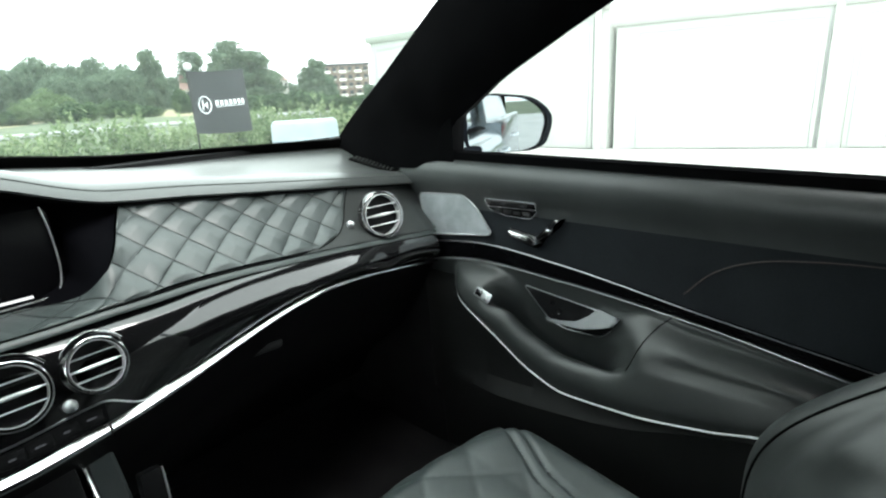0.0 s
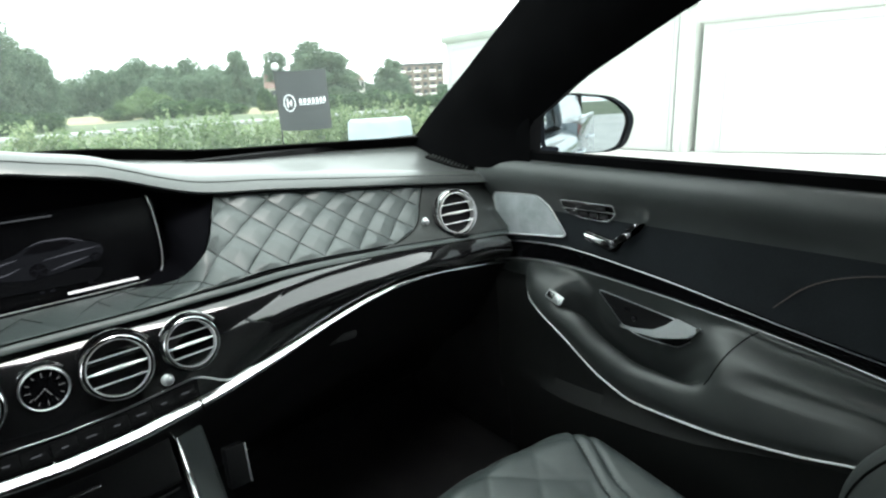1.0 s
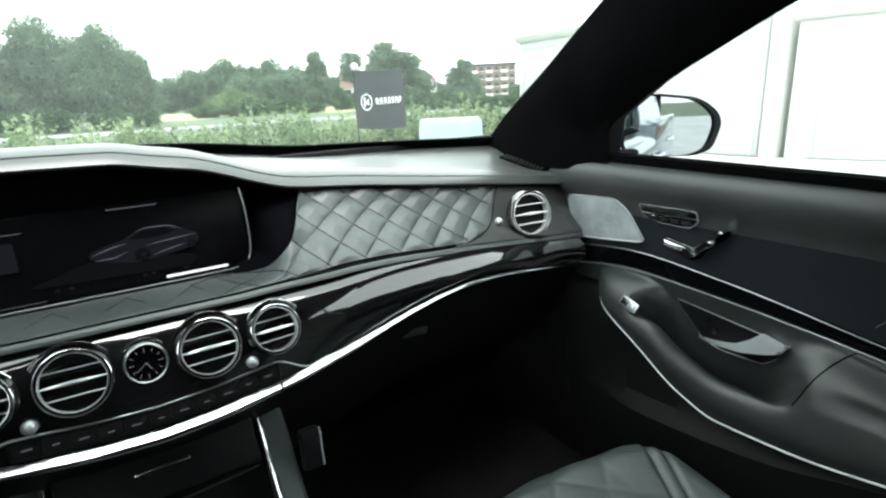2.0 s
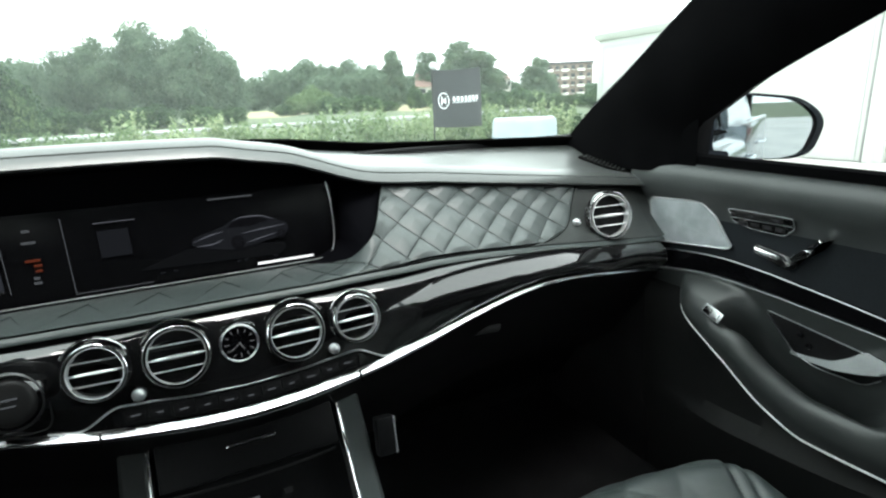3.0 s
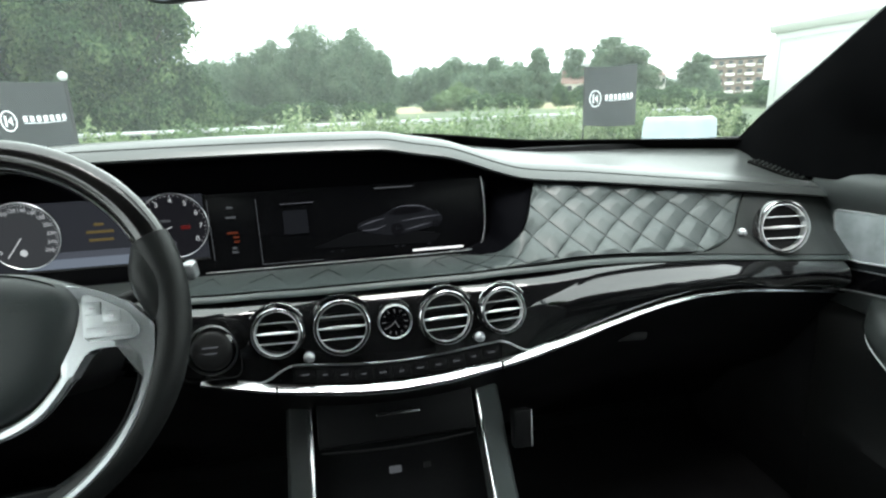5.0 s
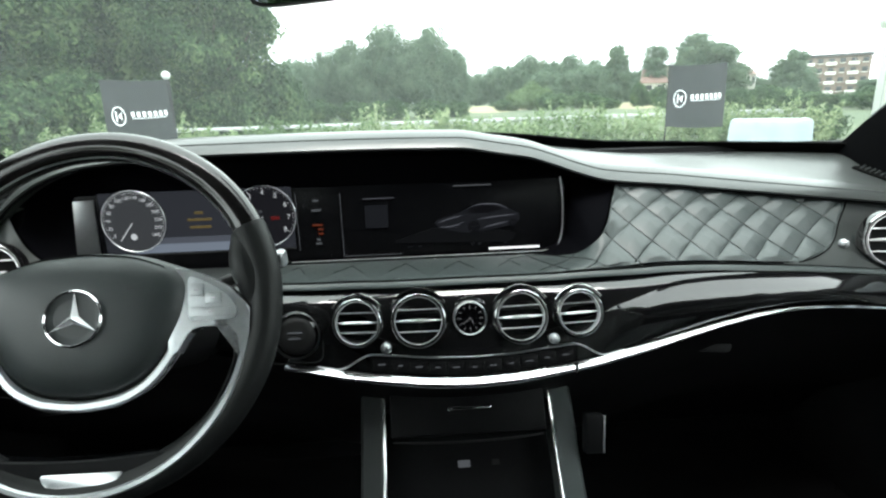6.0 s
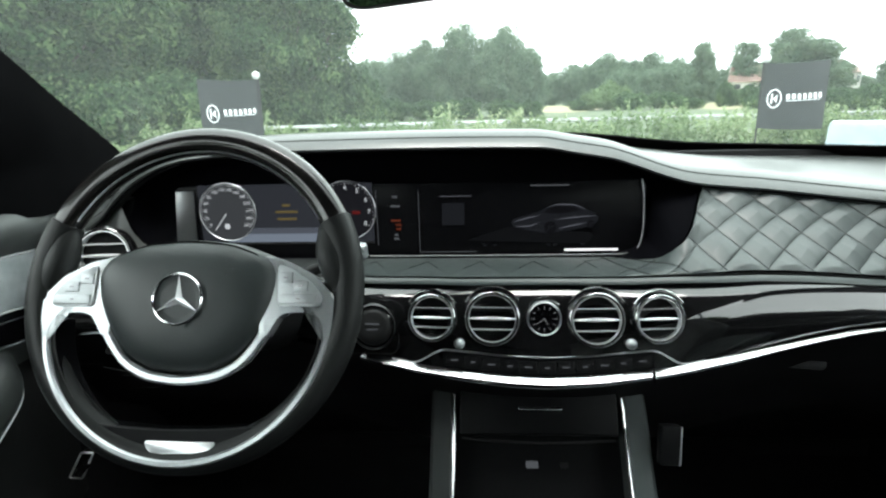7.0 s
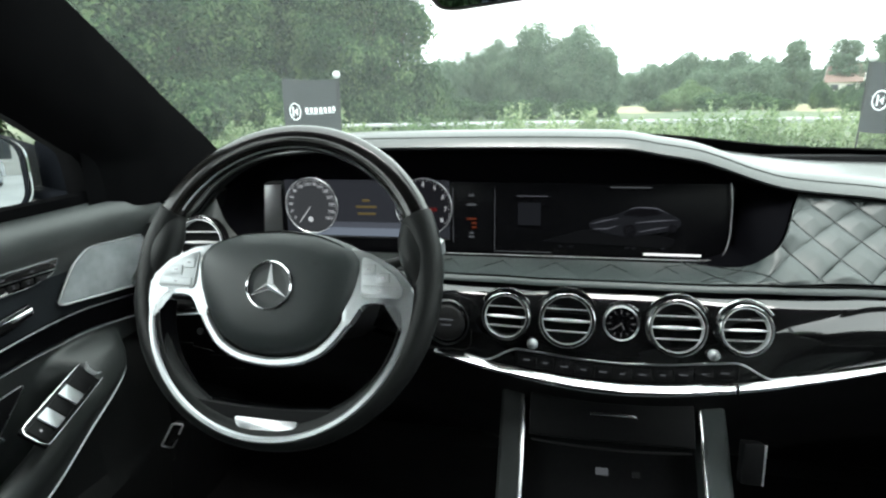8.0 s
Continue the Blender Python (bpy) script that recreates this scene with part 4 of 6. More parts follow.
solid_x = curve((0, 0.800), (0.10, 0.798), (0.28, 0.778), (0.48, 0.755), (0.66, 0.743), (0.86, 0.737), (1, 0.742))
solid_f = curve((0, 0.0), (0.10, 0.05), (0.28, 0.17), (0.48, 0.36), (0.66, 0.58), (0.86, 0.84), (1, 1.0))
cup_x = curve((0, 0.800), (0.15, 0.803), (0.36, 0.807), (0.45, 0.822), (0.54, 0.818), (0.64, 0.784), (0.72, 0.760), (0.80, 0.745), (0.90, 0.737), (1, 0.742))
cup_h = curve((0.36, 0.070), (0.45, 0.018), (0.54, -0.008), (0.64, 0.036), (0.72, 0.061), (0.80, 0.054), (0.90, 0.028), (1, 0.0))


def arm_at(y, v):
    """The armrest's face at y; v from the trim strip (0) down to the chrome line (1). A cup is sunk behind its edge."""
    a, c, k = strip_low(y) - 0.003, arm_z(y), arm_out(y)
    w = ease((y - 0.545) / 0.125) * ease((0.862 - y) / 0.07)
    x1, z1 = solid_x(v), a + (c - a) * solid_f(v)
    x2, z2 = cup_x(v), c + cup_h(v) if v > 0.36 else a + (c + 0.070 - a) * v / 0.36
    x, z = x1 + (x2 - x1) * w, z1 + (z2 - z1) * w
    if y < 0.56:
        x -= 0.0042 * math.sin(2 * math.pi * min(v, 0.6) / 0.3) * ease((0.56 - y) / 0.08)
    return 0.800 + (x - 0.800) * k, z


def door(s, name, label):
    d = thing(name, label, "car door", "front doors")
    ys = spread(1.052, -0.35, 150)
    at = lambda x, y, z: Vector((s * x, y, z))
    drop = lambda y: 0.014 * max(0.0, 0.95 - y)
    rows = [[at(0.86, y, 0.972 - drop(y)), at(0.822, y, 0.976 - drop(y)), at(0.806, y, 0.973 - drop(y)), at(0.791, y, 0.963 - 0.85 * drop(y)), at(0.783, y, 0.945 - 0.68 * drop(y)), at(0.785, y, 0.926 - 0.5 * drop(y)), at(0.793, y, 0.908 - 0.32 * drop(y)), at(0.801, y, 0.892 - 0.15 * drop(y)), at(0.803, y, 0.878)] for y in spread(1.090, -0.35, 150)]
    top = part("top_roll", loft(rows), ROLL, d, "soft black leather roll under the window")
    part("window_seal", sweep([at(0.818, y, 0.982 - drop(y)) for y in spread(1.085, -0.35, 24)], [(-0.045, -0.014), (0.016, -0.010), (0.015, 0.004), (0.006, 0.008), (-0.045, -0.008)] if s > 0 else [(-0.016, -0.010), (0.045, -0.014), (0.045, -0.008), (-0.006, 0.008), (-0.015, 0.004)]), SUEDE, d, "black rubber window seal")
    rows = [[at(0.803, y, 0.878 + (strip_top(y) - 0.878) * t) for t in spread(0, 1, 10)] for y in ys]
    card = part("door_card", loft(rows), CARD, d, "black upper door panel")
    rows = [[at(0.806, y, strip_top(y)), at(0.7950, y, strip_top(y) - 0.003), at(0.7972, y, (strip_top(y) + strip_low(y)) / 2), at(0.8005, y, strip_low(y) + 0.003), at(0.806, y, strip_low(y))] for y in ys]
    trim = part("trim_strip", loft(rows), SCREEN, d, "glossy piano black trim strip")
    part("upper_line", sweep([at(0.7975, y, strip_top(y) - 0.001) for y in ys], circle(0.0009, 6)), SATIN, trim)
    part("lower_line", sweep([at(0.797, y, strip_low(y)) for y in ys], circle(0.0013, 8)), SILVER, trim, "thin chrome line")
    rows = [[at(*((lambda q: (q[0], y, q[1]))(arm_at(y, v)))) for v in spread(0, 1, 56)] for y in spread(1.052, -0.35, 280)]
    arm = part("armrest", loft(rows), LEATHER, d, "black leather armrest with a pull scoop", 60)
    line = [at(arm_at(y, 1.0)[0] - 0.001, y, arm_z(y)) for y in spread(0.925, -0.3, 120)]
    rib = [[p + Vector((s * a, 0, b)) for a, b in ((0.001, -0.0022), (-0.0004, -0.0017), (-0.0011, -0.0004), (-0.0004, 0.0010), (0.001, 0.0016))] for p in line]
    part("armrest_line", loft(rib), BRIGHT, arm, "chrome line under the armrest")
    rows = []
    for y in ys:
        x, z = arm_at(y, 1.0)
        pz = pocket_z(y)
        e = ease((1.052 - y) / 0.22)
        rows.append([at(x, y, z), at(x + 0.012, y, z - 0.006), at(0.800, y, z - 0.03), at(0.806, y, (z + pz) / 2), at(0.806 - 0.006 * e, y, pz + 0.02), at(0.808 - 0.024 * e, y, pz + 0.004), at(0.808 - 0.032 * e, y, pz - 0.006), at(0.809 - 0.029 * e, y, pz - 0.03), at(0.812 - 0.012 * e, y, pz - 0.12), at(0.815, y, 0.26)])
    part("lower_panel", loft(rows), DOOR_LOWER, d, "black lower door panel with a pocket")
    face = lambda y, z, x=0.8, n=(-1, 0, 0): facing(at(x, y, z), (s * n[0], n[1], n[2]))
    # outlines below run along the door: u forward, v up, told from the door's inside
    fl = lambda pts: [(-s * u, v) for u, v in (pts if s < 0 else pts[::-1])]
    pm = face(0.95, 0.86, 0.7985)
    spk = rounded(fl([(0.098, 0.039), (-0.018, 0.047), (-0.052, 0.026), (-0.088, -0.022), (-0.078, -0.027), (0.074, -0.044), (0.082, -0.036)]), 0.011, 5)
    g = part("speaker_grille", prism(spk, 0.004, 0.0015, pm), GRILLE, d, "perforated silver speaker grille")
    part("grille_rim", sweep([pm @ Vector((u, v, 0.0035)) for u, v in spk], circle(0.0019, 6), up=(s, 0, 0), closed=True), RING, g)
    for r in (0.016,):
        part("speaker_ring", lathe([(r - 0.0010, 0.0041), (r, 0.0044), (r + 0.0010, 0.0041)], 28, pm @ pose(0, -0.002, 0)), GRILLE, g)
    mem = rounded(fl([(0.056, 0.013), (-0.056, 0.013), (-0.057, -0.005), (-0.040, -0.020), (0.013, -0.019), (0.048, -0.010)]), 0.005, 4)
    mm = face(0.817, 0.8945, 0.7965, (-1, 0, -0.30))
    mem_ob = part("memory_panel", prism(mem, 0.004, 0.0015, mm), PIANO, d, "seat memory buttons with a thin rim")
    part("panel_rim", sweep([mm @ Vector((u, v, 0.0035)) for u, v in mem], circle(0.0012, 6), up=(s, 0, 0), closed=True), SILVER, mem_ob)
    part("panel_rim", sweep([mm @ Vector((-s * u, -0.0015 - 0.02 * u, 0.0040)) for u in spread(-0.054, 0.050, 8)], circle(0.0008, 6), up=(s, 0, 0)), SATIN, mem_ob)
    for k in range(4):
        part("button", box(0.017, 0.008, 0.003, 0.001, mm @ pose(-s * (0.028 - 0.021 * k), -0.010, 0.0045)), PLASTIC, mem_ob)
        part("button_symbol", box(0.003, 0.003, 0.0004, 0, mm @ pose(-s * (0.028 - 0.021 * k), -0.010, 0.0064)), DIM, mem_ob)
    part("button", box(0.080, 0.009, 0.003, 0.001, mm @ pose(0, 0.0062, 0.0042)), PLASTIC, mem_ob)
    for u in (0.012, -0.030):
        part("button_symbol", box(0.006, 0.003, 0.0004, 0, mm @ pose(-s * u, 0.0062, 0.0060)), DIM, mem_ob)
    # seat-shaped control
    sm = face(0.765, 0.848, 0.8005)
    ctl = part("seat_control", prism(rounded(fl([(0.056, 0.006), (0.055, -0.010), (0.0, -0.026), (-0.012, -0.020), (-0.024, 0.006), (-0.050, 0.034), (-0.060, 0.036), (-0.050, 0.020), (-0.020, -0.006), (0.0, -0.004)]), 0.004, 3), 0.004, 0.0015, sm), PIANO, d, "seat-shaped chrome control")
    for pts in ([(0.052, 0.004), (0.052, -0.008), (0.000, -0.020), (-0.010, -0.014), (0.006, -0.004)], [(-0.012, -0.008), (-0.004, -0.002), (-0.024, 0.014), (-0.040, 0.018), (-0.036, 0.008)], [(-0.036, 0.022), (-0.030, 0.020), (-0.048, 0.036), (-0.056, 0.035)]):
        bm = prism(rounded(fl(pts), 0.003, 3), 0.012, 0.004, sm @ pose(0, 0, 0.003), 3)
        part("control_key", bm, CHROME, ctl)
    # release lever in its dark shell
    hm = face(0.695, 0.715, 0.7995, (-1, 0, 0.04))
    shell = rounded(fl([(0.096, 0.033), (0.040, -0.022), (0.008, -0.032), (-0.060, -0.030), (-0.098, 0.004), (-0.094, 0.012)]), 0.010, 5)
    hd = part("release_shell", prism(shell, 0.004, 0.0015, hm), GLOSS_PLASTIC, d, "dark shell of the door release")
    part("shell_rim", sweep([hm @ Vector((u, v, 0.0038)) for u, v in shell], circle(0.0010, 6), up=(s, 0, 0), closed=True), SATIN, hd)
    blade = rounded(fl([(0.040, -0.0165), (0.010, -0.0150), (-0.022, -0.0090), (-0.042, 0.0050), (-0.056, 0.0205), (-0.094, 0.0125), (-0.086, -0.0035), (-0.060, -0.0130), (-0.030, -0.0205), (0.012, -0.0225)]), 0.005, 4)
    part("release_lever", prism(blade, 0.012, 0.0045, hm @ pose(0, 0, 0.006, -18), 3), SILVER, hd, "curved chrome release lever")
    for u, v in ((0.035, 0.012), (0.020, -0.002)):
        part("lock_button", lathe([(0.0001, 0.003), (0.0045, 0.003), (0.0055, 0.0)], 14, hm @ pose(-s * u, v, 0.004)), PIANO, hd)
    # window switches on the armrest
    if s > 0:
        wm = face(0.850, 0.7305, 0.748, (-0.90, 0.0, 0.50)) @ pose(0, 0, 0, 0, 0, -16)
        sw = part("window_switch", box(0.040, 0.019, 0.006, 0.003, wm), SILVER, d, "chrome-rimmed window switch")
        part("switch_key", box(0.015, 0.012, 0.006, 0.002, wm @ pose(-0.008, 0, 0.003)), PIANO, sw)
        part("switch_key", box(0.012, 0.012, 0.007, 0.002, wm @ pose(0.010, 0, 0.003)), SILVER, sw)
    else:
        wm = face(0.806, 0.722, 0.748, (-0.75, 0.05, 0.70)) @ pose(0, 0, 0, 0, 0, 15)
        sw = part("window_switch_panel", box(0.176, 0.040, 0.008, 0.004, wm @ pose(0.005, 0, 0)), GLOSS_PLASTIC, d, "driver's switch panel with silver keys")
        rim = rounded([(-0.082, -0.019), (0.082, -0.019), (0.093, -0.007), (0.093, 0.010), (0.082, 0.019), (-0.082, 0.019)], 0.012)
        part("panel_rim", sweep([wm @ Vector((u, v, 0.004)) for u, v in rim], circle(0.0014, 6), up=(-s, 0, 1), closed=True), CHROME, sw)
        for k, u in enumerate((-0.068, -0.045, -0.022, 0.001, 0.023)):
            key = part("switch_key", box(0.0205, 0.028, 0.004, 0.0016, wm @ pose(u, 0, 0.0056 if k % 2 else 0.0040)), SILVER if k % 2 else GLOSS_PLASTIC, sw)
            if k == 0:
                part("key_mark", box(0.003, 0.003, 0.0004, 0, wm @ pose(u, 0, 0.0062)), MARK, key)
        part("mirror_knob", lathe([(0.0001, 0.0030), (0.006, 0.0030), (0.0072, 0.0022), (0.0130, 0.0030), (0.0148, 0.0)], 28, wm @ pose(0.063, 0, 0.0055)), SILVER_DARK, sw, "round mirror adjuster")
    # thin brown piping across the upper panel
    pip = smooth_path([at(0.801, 0.508, 0.790), at(0.801, 0.471, 0.830), at(0.801, 0.436, 0.850), at(0.801, 0.39, 0.863), at(0.801, 0.283, 0.873), at(0.801, 0.0, 0.875)], 50)
    part("piping", sweep(pip, circle(0.0009, 6)), PIPING, card, "thin brown piping")
    sm_line = [at(arm_at(0.521 + 0.05 * t, 0.0 + 0.62 * t)[0] - 0.0005, 0.521 + 0.05 * t, arm_at(0.521 + 0.05 * t, 0.62 * t)[1]) for t in spread(0.02, 1, 14)]
    part("armrest_seam", sweep(sm_line, circle(0.0010, 6)), RUBBER, arm)
    # outer skin, window and mirror
    rows = [[at(0.86, y, 0.970 - drop(y)), at(0.905, y, 0.963 - drop(y)), at(0.935, y, 0.915), at(0.955, y, 0.80), at(0.955, y, 0.60), at(0.93, y, 0.35), at(0.88, y, 0.27)] for y in spread(1.10, -0.35, 12)]
    part("outer_skin", loft(rows), PAINT, d, "blue-grey painted outer door")
    part("outer_moulding", sweep([at(0.905, 1.0, 0.954), at(0.905, -0.35, 0.912)], [(-0.02, -0.005), (0.02, -0.005), (0.02, 0.006), (-0.02, 0.006)]), CHROME, d)
    pane = bmesh.new()
    pts = [at(0.838, 0.97, 0.94), at(0.834, 0.955, 1.075), at(0.815, 0.62, 1.225), at(0.795, 0.25, 1.31), at(0.785, -0.35, 1.34), at(0.838, -0.35, 0.91)]
    pane.faces.new([pane.verts.new(p) for p in pts])
    w = part("window_pane", pane, SIDE_GLASS, d, "clear side window")
    inward(w)
    mo = part("mirror_housing", bmesh.new(), None, d, "door mirror with a dark housing")
    n = Vector((-0.487, -0.873, 0.016) if s > 0 else (0.339, -0.941, 0.034)).normalized()
    mc = at(1.058, 1.010, 1.018) if s > 0 else at(1.080, 0.985, 1.010)
    mm = facing(mc, n)
    shape = rounded(fl([(0.118, 0.050), (0.062, 0.072), (-0.055, 0.058), (-0.108, 0.014), (-0.085, -0.054), (-0.045, -0.066), (0.118, -0.062)]), 0.042, 8)
    steps = [(0.955, 0.002), (0.975, 0.006), (1.0, 0.004), (1.02, -0.012), (0.98, -0.05), (0.8, -0.085), (0.5, -0.105), (0.1, -0.112)]
    bm = loft([[(u * k + s * (0.024 if z < 0.003 and k > 0.95 else 0.018 if z == 0.004 else 0.006 if z == 0.006 else 0.0), v * k, z) for u, v in shape] for k, z in steps], closed=True, caps=False)
    bm.transform(mm)
    me = mesh_from("mirror_housing", bm, HOUSING)
    mo.data = me
    part("mirror_glass", prism([(u * 0.96, v * 0.96) for u, v in shape], 0.001, 0, mm @ pose(0, 0, 0.003)), MIRROR, mo, "mirror glass", 0)
    part("mirror_foot", sweep([at(0.90, 1.05, 0.955), at(0.96, 1.055, 0.960), at(1.02, 1.06, 0.970)], circle(0.022, 12, 0.014), up=(0, 0, 1)), HOUSING, mo)
    if s < 0:
        part("mirror_neck", box(0.115, 0.030, 0.120, 0.014, pose(-0.948, 1.075, 1.005)), HOUSING, mo, "dark inner side of the mirror housing")
    hb = part("outer_handle", sweep(smooth_path([at(0.955, 0.0, 0.86), at(0.985, -0.03, 0.862), at(0.985, -0.17, 0.862), at(0.955, -0.2, 0.86)], 20), circle(0.010, 10)), CHROME, d, "chrome outer handle")
    return d


door(1, "passenger_door", "black leather front passenger door with silver speaker grille")
door(-1, "driver_door", "black leather driver's door with window switches and silver speaker grille")
release = thing("brake_release", "small chrome-rimmed release lever under the dash", "lever")
rm = facing((-0.6985, 0.930, 0.585), (0.0, -1, 0.0))
edge = rounded([(-0.025, -0.023), (-0.0035, -0.024), (0.0245, 0.023), (0.0045, 0.023)], 0.004, 3)
part("body", prism(edge, 0.010, 0.002, rm @ pose(0, 0, -0.008)), RUBBER, release)
part("rim", sweep([rm @ Vector((u, v, 0.0025)) for u, v in edge], circle(0.0016, 8), up=(0, -1, 0), closed=True), RING, release, "bright chrome rim")
part("key", prism(rounded([(u * 0.72, v * 0.50 - 0.007) for u, v in edge], 0.002, 2), 0.006, 0.002, rm @ pose(0.0, 0.0, 0.0)), PIANO, release)

# ---- car: passenger seat ----
seat = thing("passenger_seat", "black leather front passenger seat with quilted cushion", "car seat")


inner_edge = curve((0.30, 0.135), (0.50, 0.140), (0.59, 0.150), (0.65, 0.178), (0.70, 0.205), (0.76, 0.235), (0.85, 0.26))


def seat_top(u, v):
    """u across (-1 to 1), v from the front (0) to the back (1). The cushion is crowned, with a double seam inside each bolster."""
    x, y = 0.390 + 0.282 * u * (1 - 0.05 * (1 - v) ** 3), 0.800 - 0.46 * v - 0.085 * abs(u) ** 2.6
    z = 0.592 - 0.20 * max(0.0, 0.72 - y) + 0.012 * max(0.0, 1 - abs(abs(u) - 0.76) / 0.3)
    z -= 0.11 * max(0.0, (abs(u) - 0.80) / 0.20) ** 2 + 0.09 * max(0.0, (0.20 - v) / 0.20) ** 2
    off, g = abs(x - 0.395), inner_edge(y)
    if off < g - 0.004:
        a, b = (0.643 * (x - 0.395) + 0.766 * y) / 0.072, (0.766 * (x - 0.395) - 0.643 * y) / 0.072
        z += 0.0055 * (min(1.0, abs(a - round(a)) * 2) * min(1.0, abs(b - round(b)) * 2)) ** 0.28
    groove = min(abs(off - g), abs(off - g - 0.024))
    z -= 0.006 * max(0.0, 1 - groove / 0.006)
    return Vector((x, y, z))


rows = [[seat_top(u, v) for v in spread(0, 1, 130)] for u in spread(-1, 1, 170)]
part("cushion", loft(rows), QUILT, seat, "diamond-quilted leather cushion", 60)
skirt = [seat_top(u, 0) for u in spread(-1, 1, 40)]
rows = [[seat_top(-1, v) for v in spread(1, 0, 20)] + skirt + [seat_top(1, v) for v in spread(0, 1, 20)]]
rows.append([p + (p - Vector((0.405, 0.5, p.z))).normalized() * 0.012 - Vector((0, 0, 0.03)) for p in rows[0]])
rows.append([p - Vector((0, 0, 0.10)) for p in rows[1]])
rows.append([p.lerp(Vector((0.405, 0.5, p.z)), 0.1) - Vector((0, 0, 0.09)) for p in rows[2]])
part("cushion_side", loft(rows), LEATHER, seat)


def back_at(u, v, side=0.0):
    """The backrest's front: u across, v up; bolsters stand proud at its edges and fall away toward the shoulder."""
    z = 0.50 + 0.60 * v
    bol = math.exp(-((abs(u) - 0.74) / 0.26) ** 2)
    y = 0.395 - 0.34 * v + 0.092 * bol * math.exp(-((v - 0.42) / 0.23) ** 2)
    y -= 0.20 * max(0.0, (abs(u) - 0.78) / 0.22) ** 2.0 + 0.09 * max(0.0, (v - 0.86) / 0.14) ** 2
    x = 0.400 + 0.262 * u * (1 - 0.12 * v)
    if abs(u) < 0.55:
        a, b = x / 0.075 + z / 0.075, x / 0.075 - z / 0.075
        y += 0.008 * min(1.0, abs(a - round(a)) / 0.5) ** 0.5 * min(1.0, abs(b - round(b)) / 0.5) ** 0.5
    y -= 0.006 * max(0.0, 1 - abs(abs(u) - 0.60) / 0.03)
    return Vector((x, y, z))


rows = [[back_at(u, v) for v in spread(0, 1, 60)] for u in spread(-1, 1, 90)]
back = part("backrest", loft(rows), LEATHER, seat, "black leather backrest with side bolsters", 60)
rows = [[back_at(u, v) + Vector((0, d, 0)) for v in spread(0, 1, 20)] for u, d in ((-1, 0), (-0.98, -0.10), (-0.5, -0.13), (0.5, -0.13), (0.98, -0.10), (1, 0))]
part("back_shell", loft(rows), PLASTIC, seat, "plain dark back of the seat")
part("bolster_seam", sweep([back_at(0.66, v) + Vector((0.0, 0.001, 0)) for v in spread(0.02, 0.95, 40)], circle(0.0013, 6), up=(1, 0, 0)), RUBBER, back)

# ---- car: pillars, roof, floor, glass ----


def pillar(s, name):
    e1 = smooth_path([(0.800, 1.345, 0.960), (0.800, 1.312, 1.004), (0.786, 1.13, 1.130), (0.770, 0.955, 1.246), (0.752, 0.78, 1.345), (0.735, 0.60, 1.40)], 40)
    e2 = smooth_path([(0.806, 0.962, 0.960), (0.806, 0.961, 1.000), (0.806, 0.955, 1.036), (0.805, 0.925, 1.0575), (0.803, 0.892, 1.0795), (0.801, 0.859, 1.1015), (0.798, 0.812, 1.126), (0.797, 0.785, 1.139), (0.790, 0.62, 1.214), (0.776, 0.36, 1.288)], 40)
    rows = []
    for a, b in zip(e1, e2):
        a = a - Vector((0.012 if s < 0 else 0.0, 0, 0))
        mid = (a + b) / 2 + Vector((-0.022, -0.008, -0.008))
        q1, q2 = (a + mid) / 2 + Vector((-0.010, 0, -0.004)), (b + mid) / 2 + Vector((-0.010, 0, -0.004))
        ring = [a, q1, mid, q2, b, b + Vector((0.05, 0.01, 0.012)), a + Vector((0.06, 0.03, 0.03))]
        rows.append([Vector((s * p.x, p.y, p.z)) for p in ring])
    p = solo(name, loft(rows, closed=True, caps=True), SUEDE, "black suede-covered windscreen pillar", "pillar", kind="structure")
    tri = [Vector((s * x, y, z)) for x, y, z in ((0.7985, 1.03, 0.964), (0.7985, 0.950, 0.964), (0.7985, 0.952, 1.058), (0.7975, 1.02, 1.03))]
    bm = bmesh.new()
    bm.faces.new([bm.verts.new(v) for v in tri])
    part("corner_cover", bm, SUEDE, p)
    return p


pillar(1, "pillar_1")
pillar(-1, "pillar_2")

def roof_at(u, t):
    y0 = 0.64 + 0.10 * (1 - u * u)
    return Vector((0.785 * u, y0 - (y0 + 1.95) * t, 1.385 + 0.035 * (1 - u * u) - 0.20 * max(0, t - 0.6) ** 2 - 0.03 * (1 - t) ** 6))


us, ts = spread(-1, 1, 25), spread(0, 1, 27)
bm = bmesh.new()
grid = [[bm.verts.new(roof_at(u, t)) for t in ts] for u in us]
for i in range(24):
    for j in range(26):
        bm.faces.new((grid[i][j], grid[i + 1][j], grid[i + 1][j + 1], grid[i][j + 1]))
bmesh.ops.solidify(bm, geom=list(bm.faces), thickness=0.04)
solo("ceiling", bm, HEADLINER, "black fabric roof lining", "ceiling", kind="structure")
rows = [[(0.86 * u, far_y(abs(0.86 * u)) + 0.02 - (far_y(abs(0.86 * u)) + 0.02 - 0.70 - 0.09 * (1 - u * u)) * t, 0.985 + 0.035 * (1 - u * u) + (0.40) * t + 0.05 * math.sin(math.pi * t)) for t in spread(0, 1, 24)] for u in spread(-1.03, 1.03, 34)]
screen = solo("window_1", loft(rows), GLASS, "clear curved windscreen", "windscreen", kind="structure")
inward(screen)
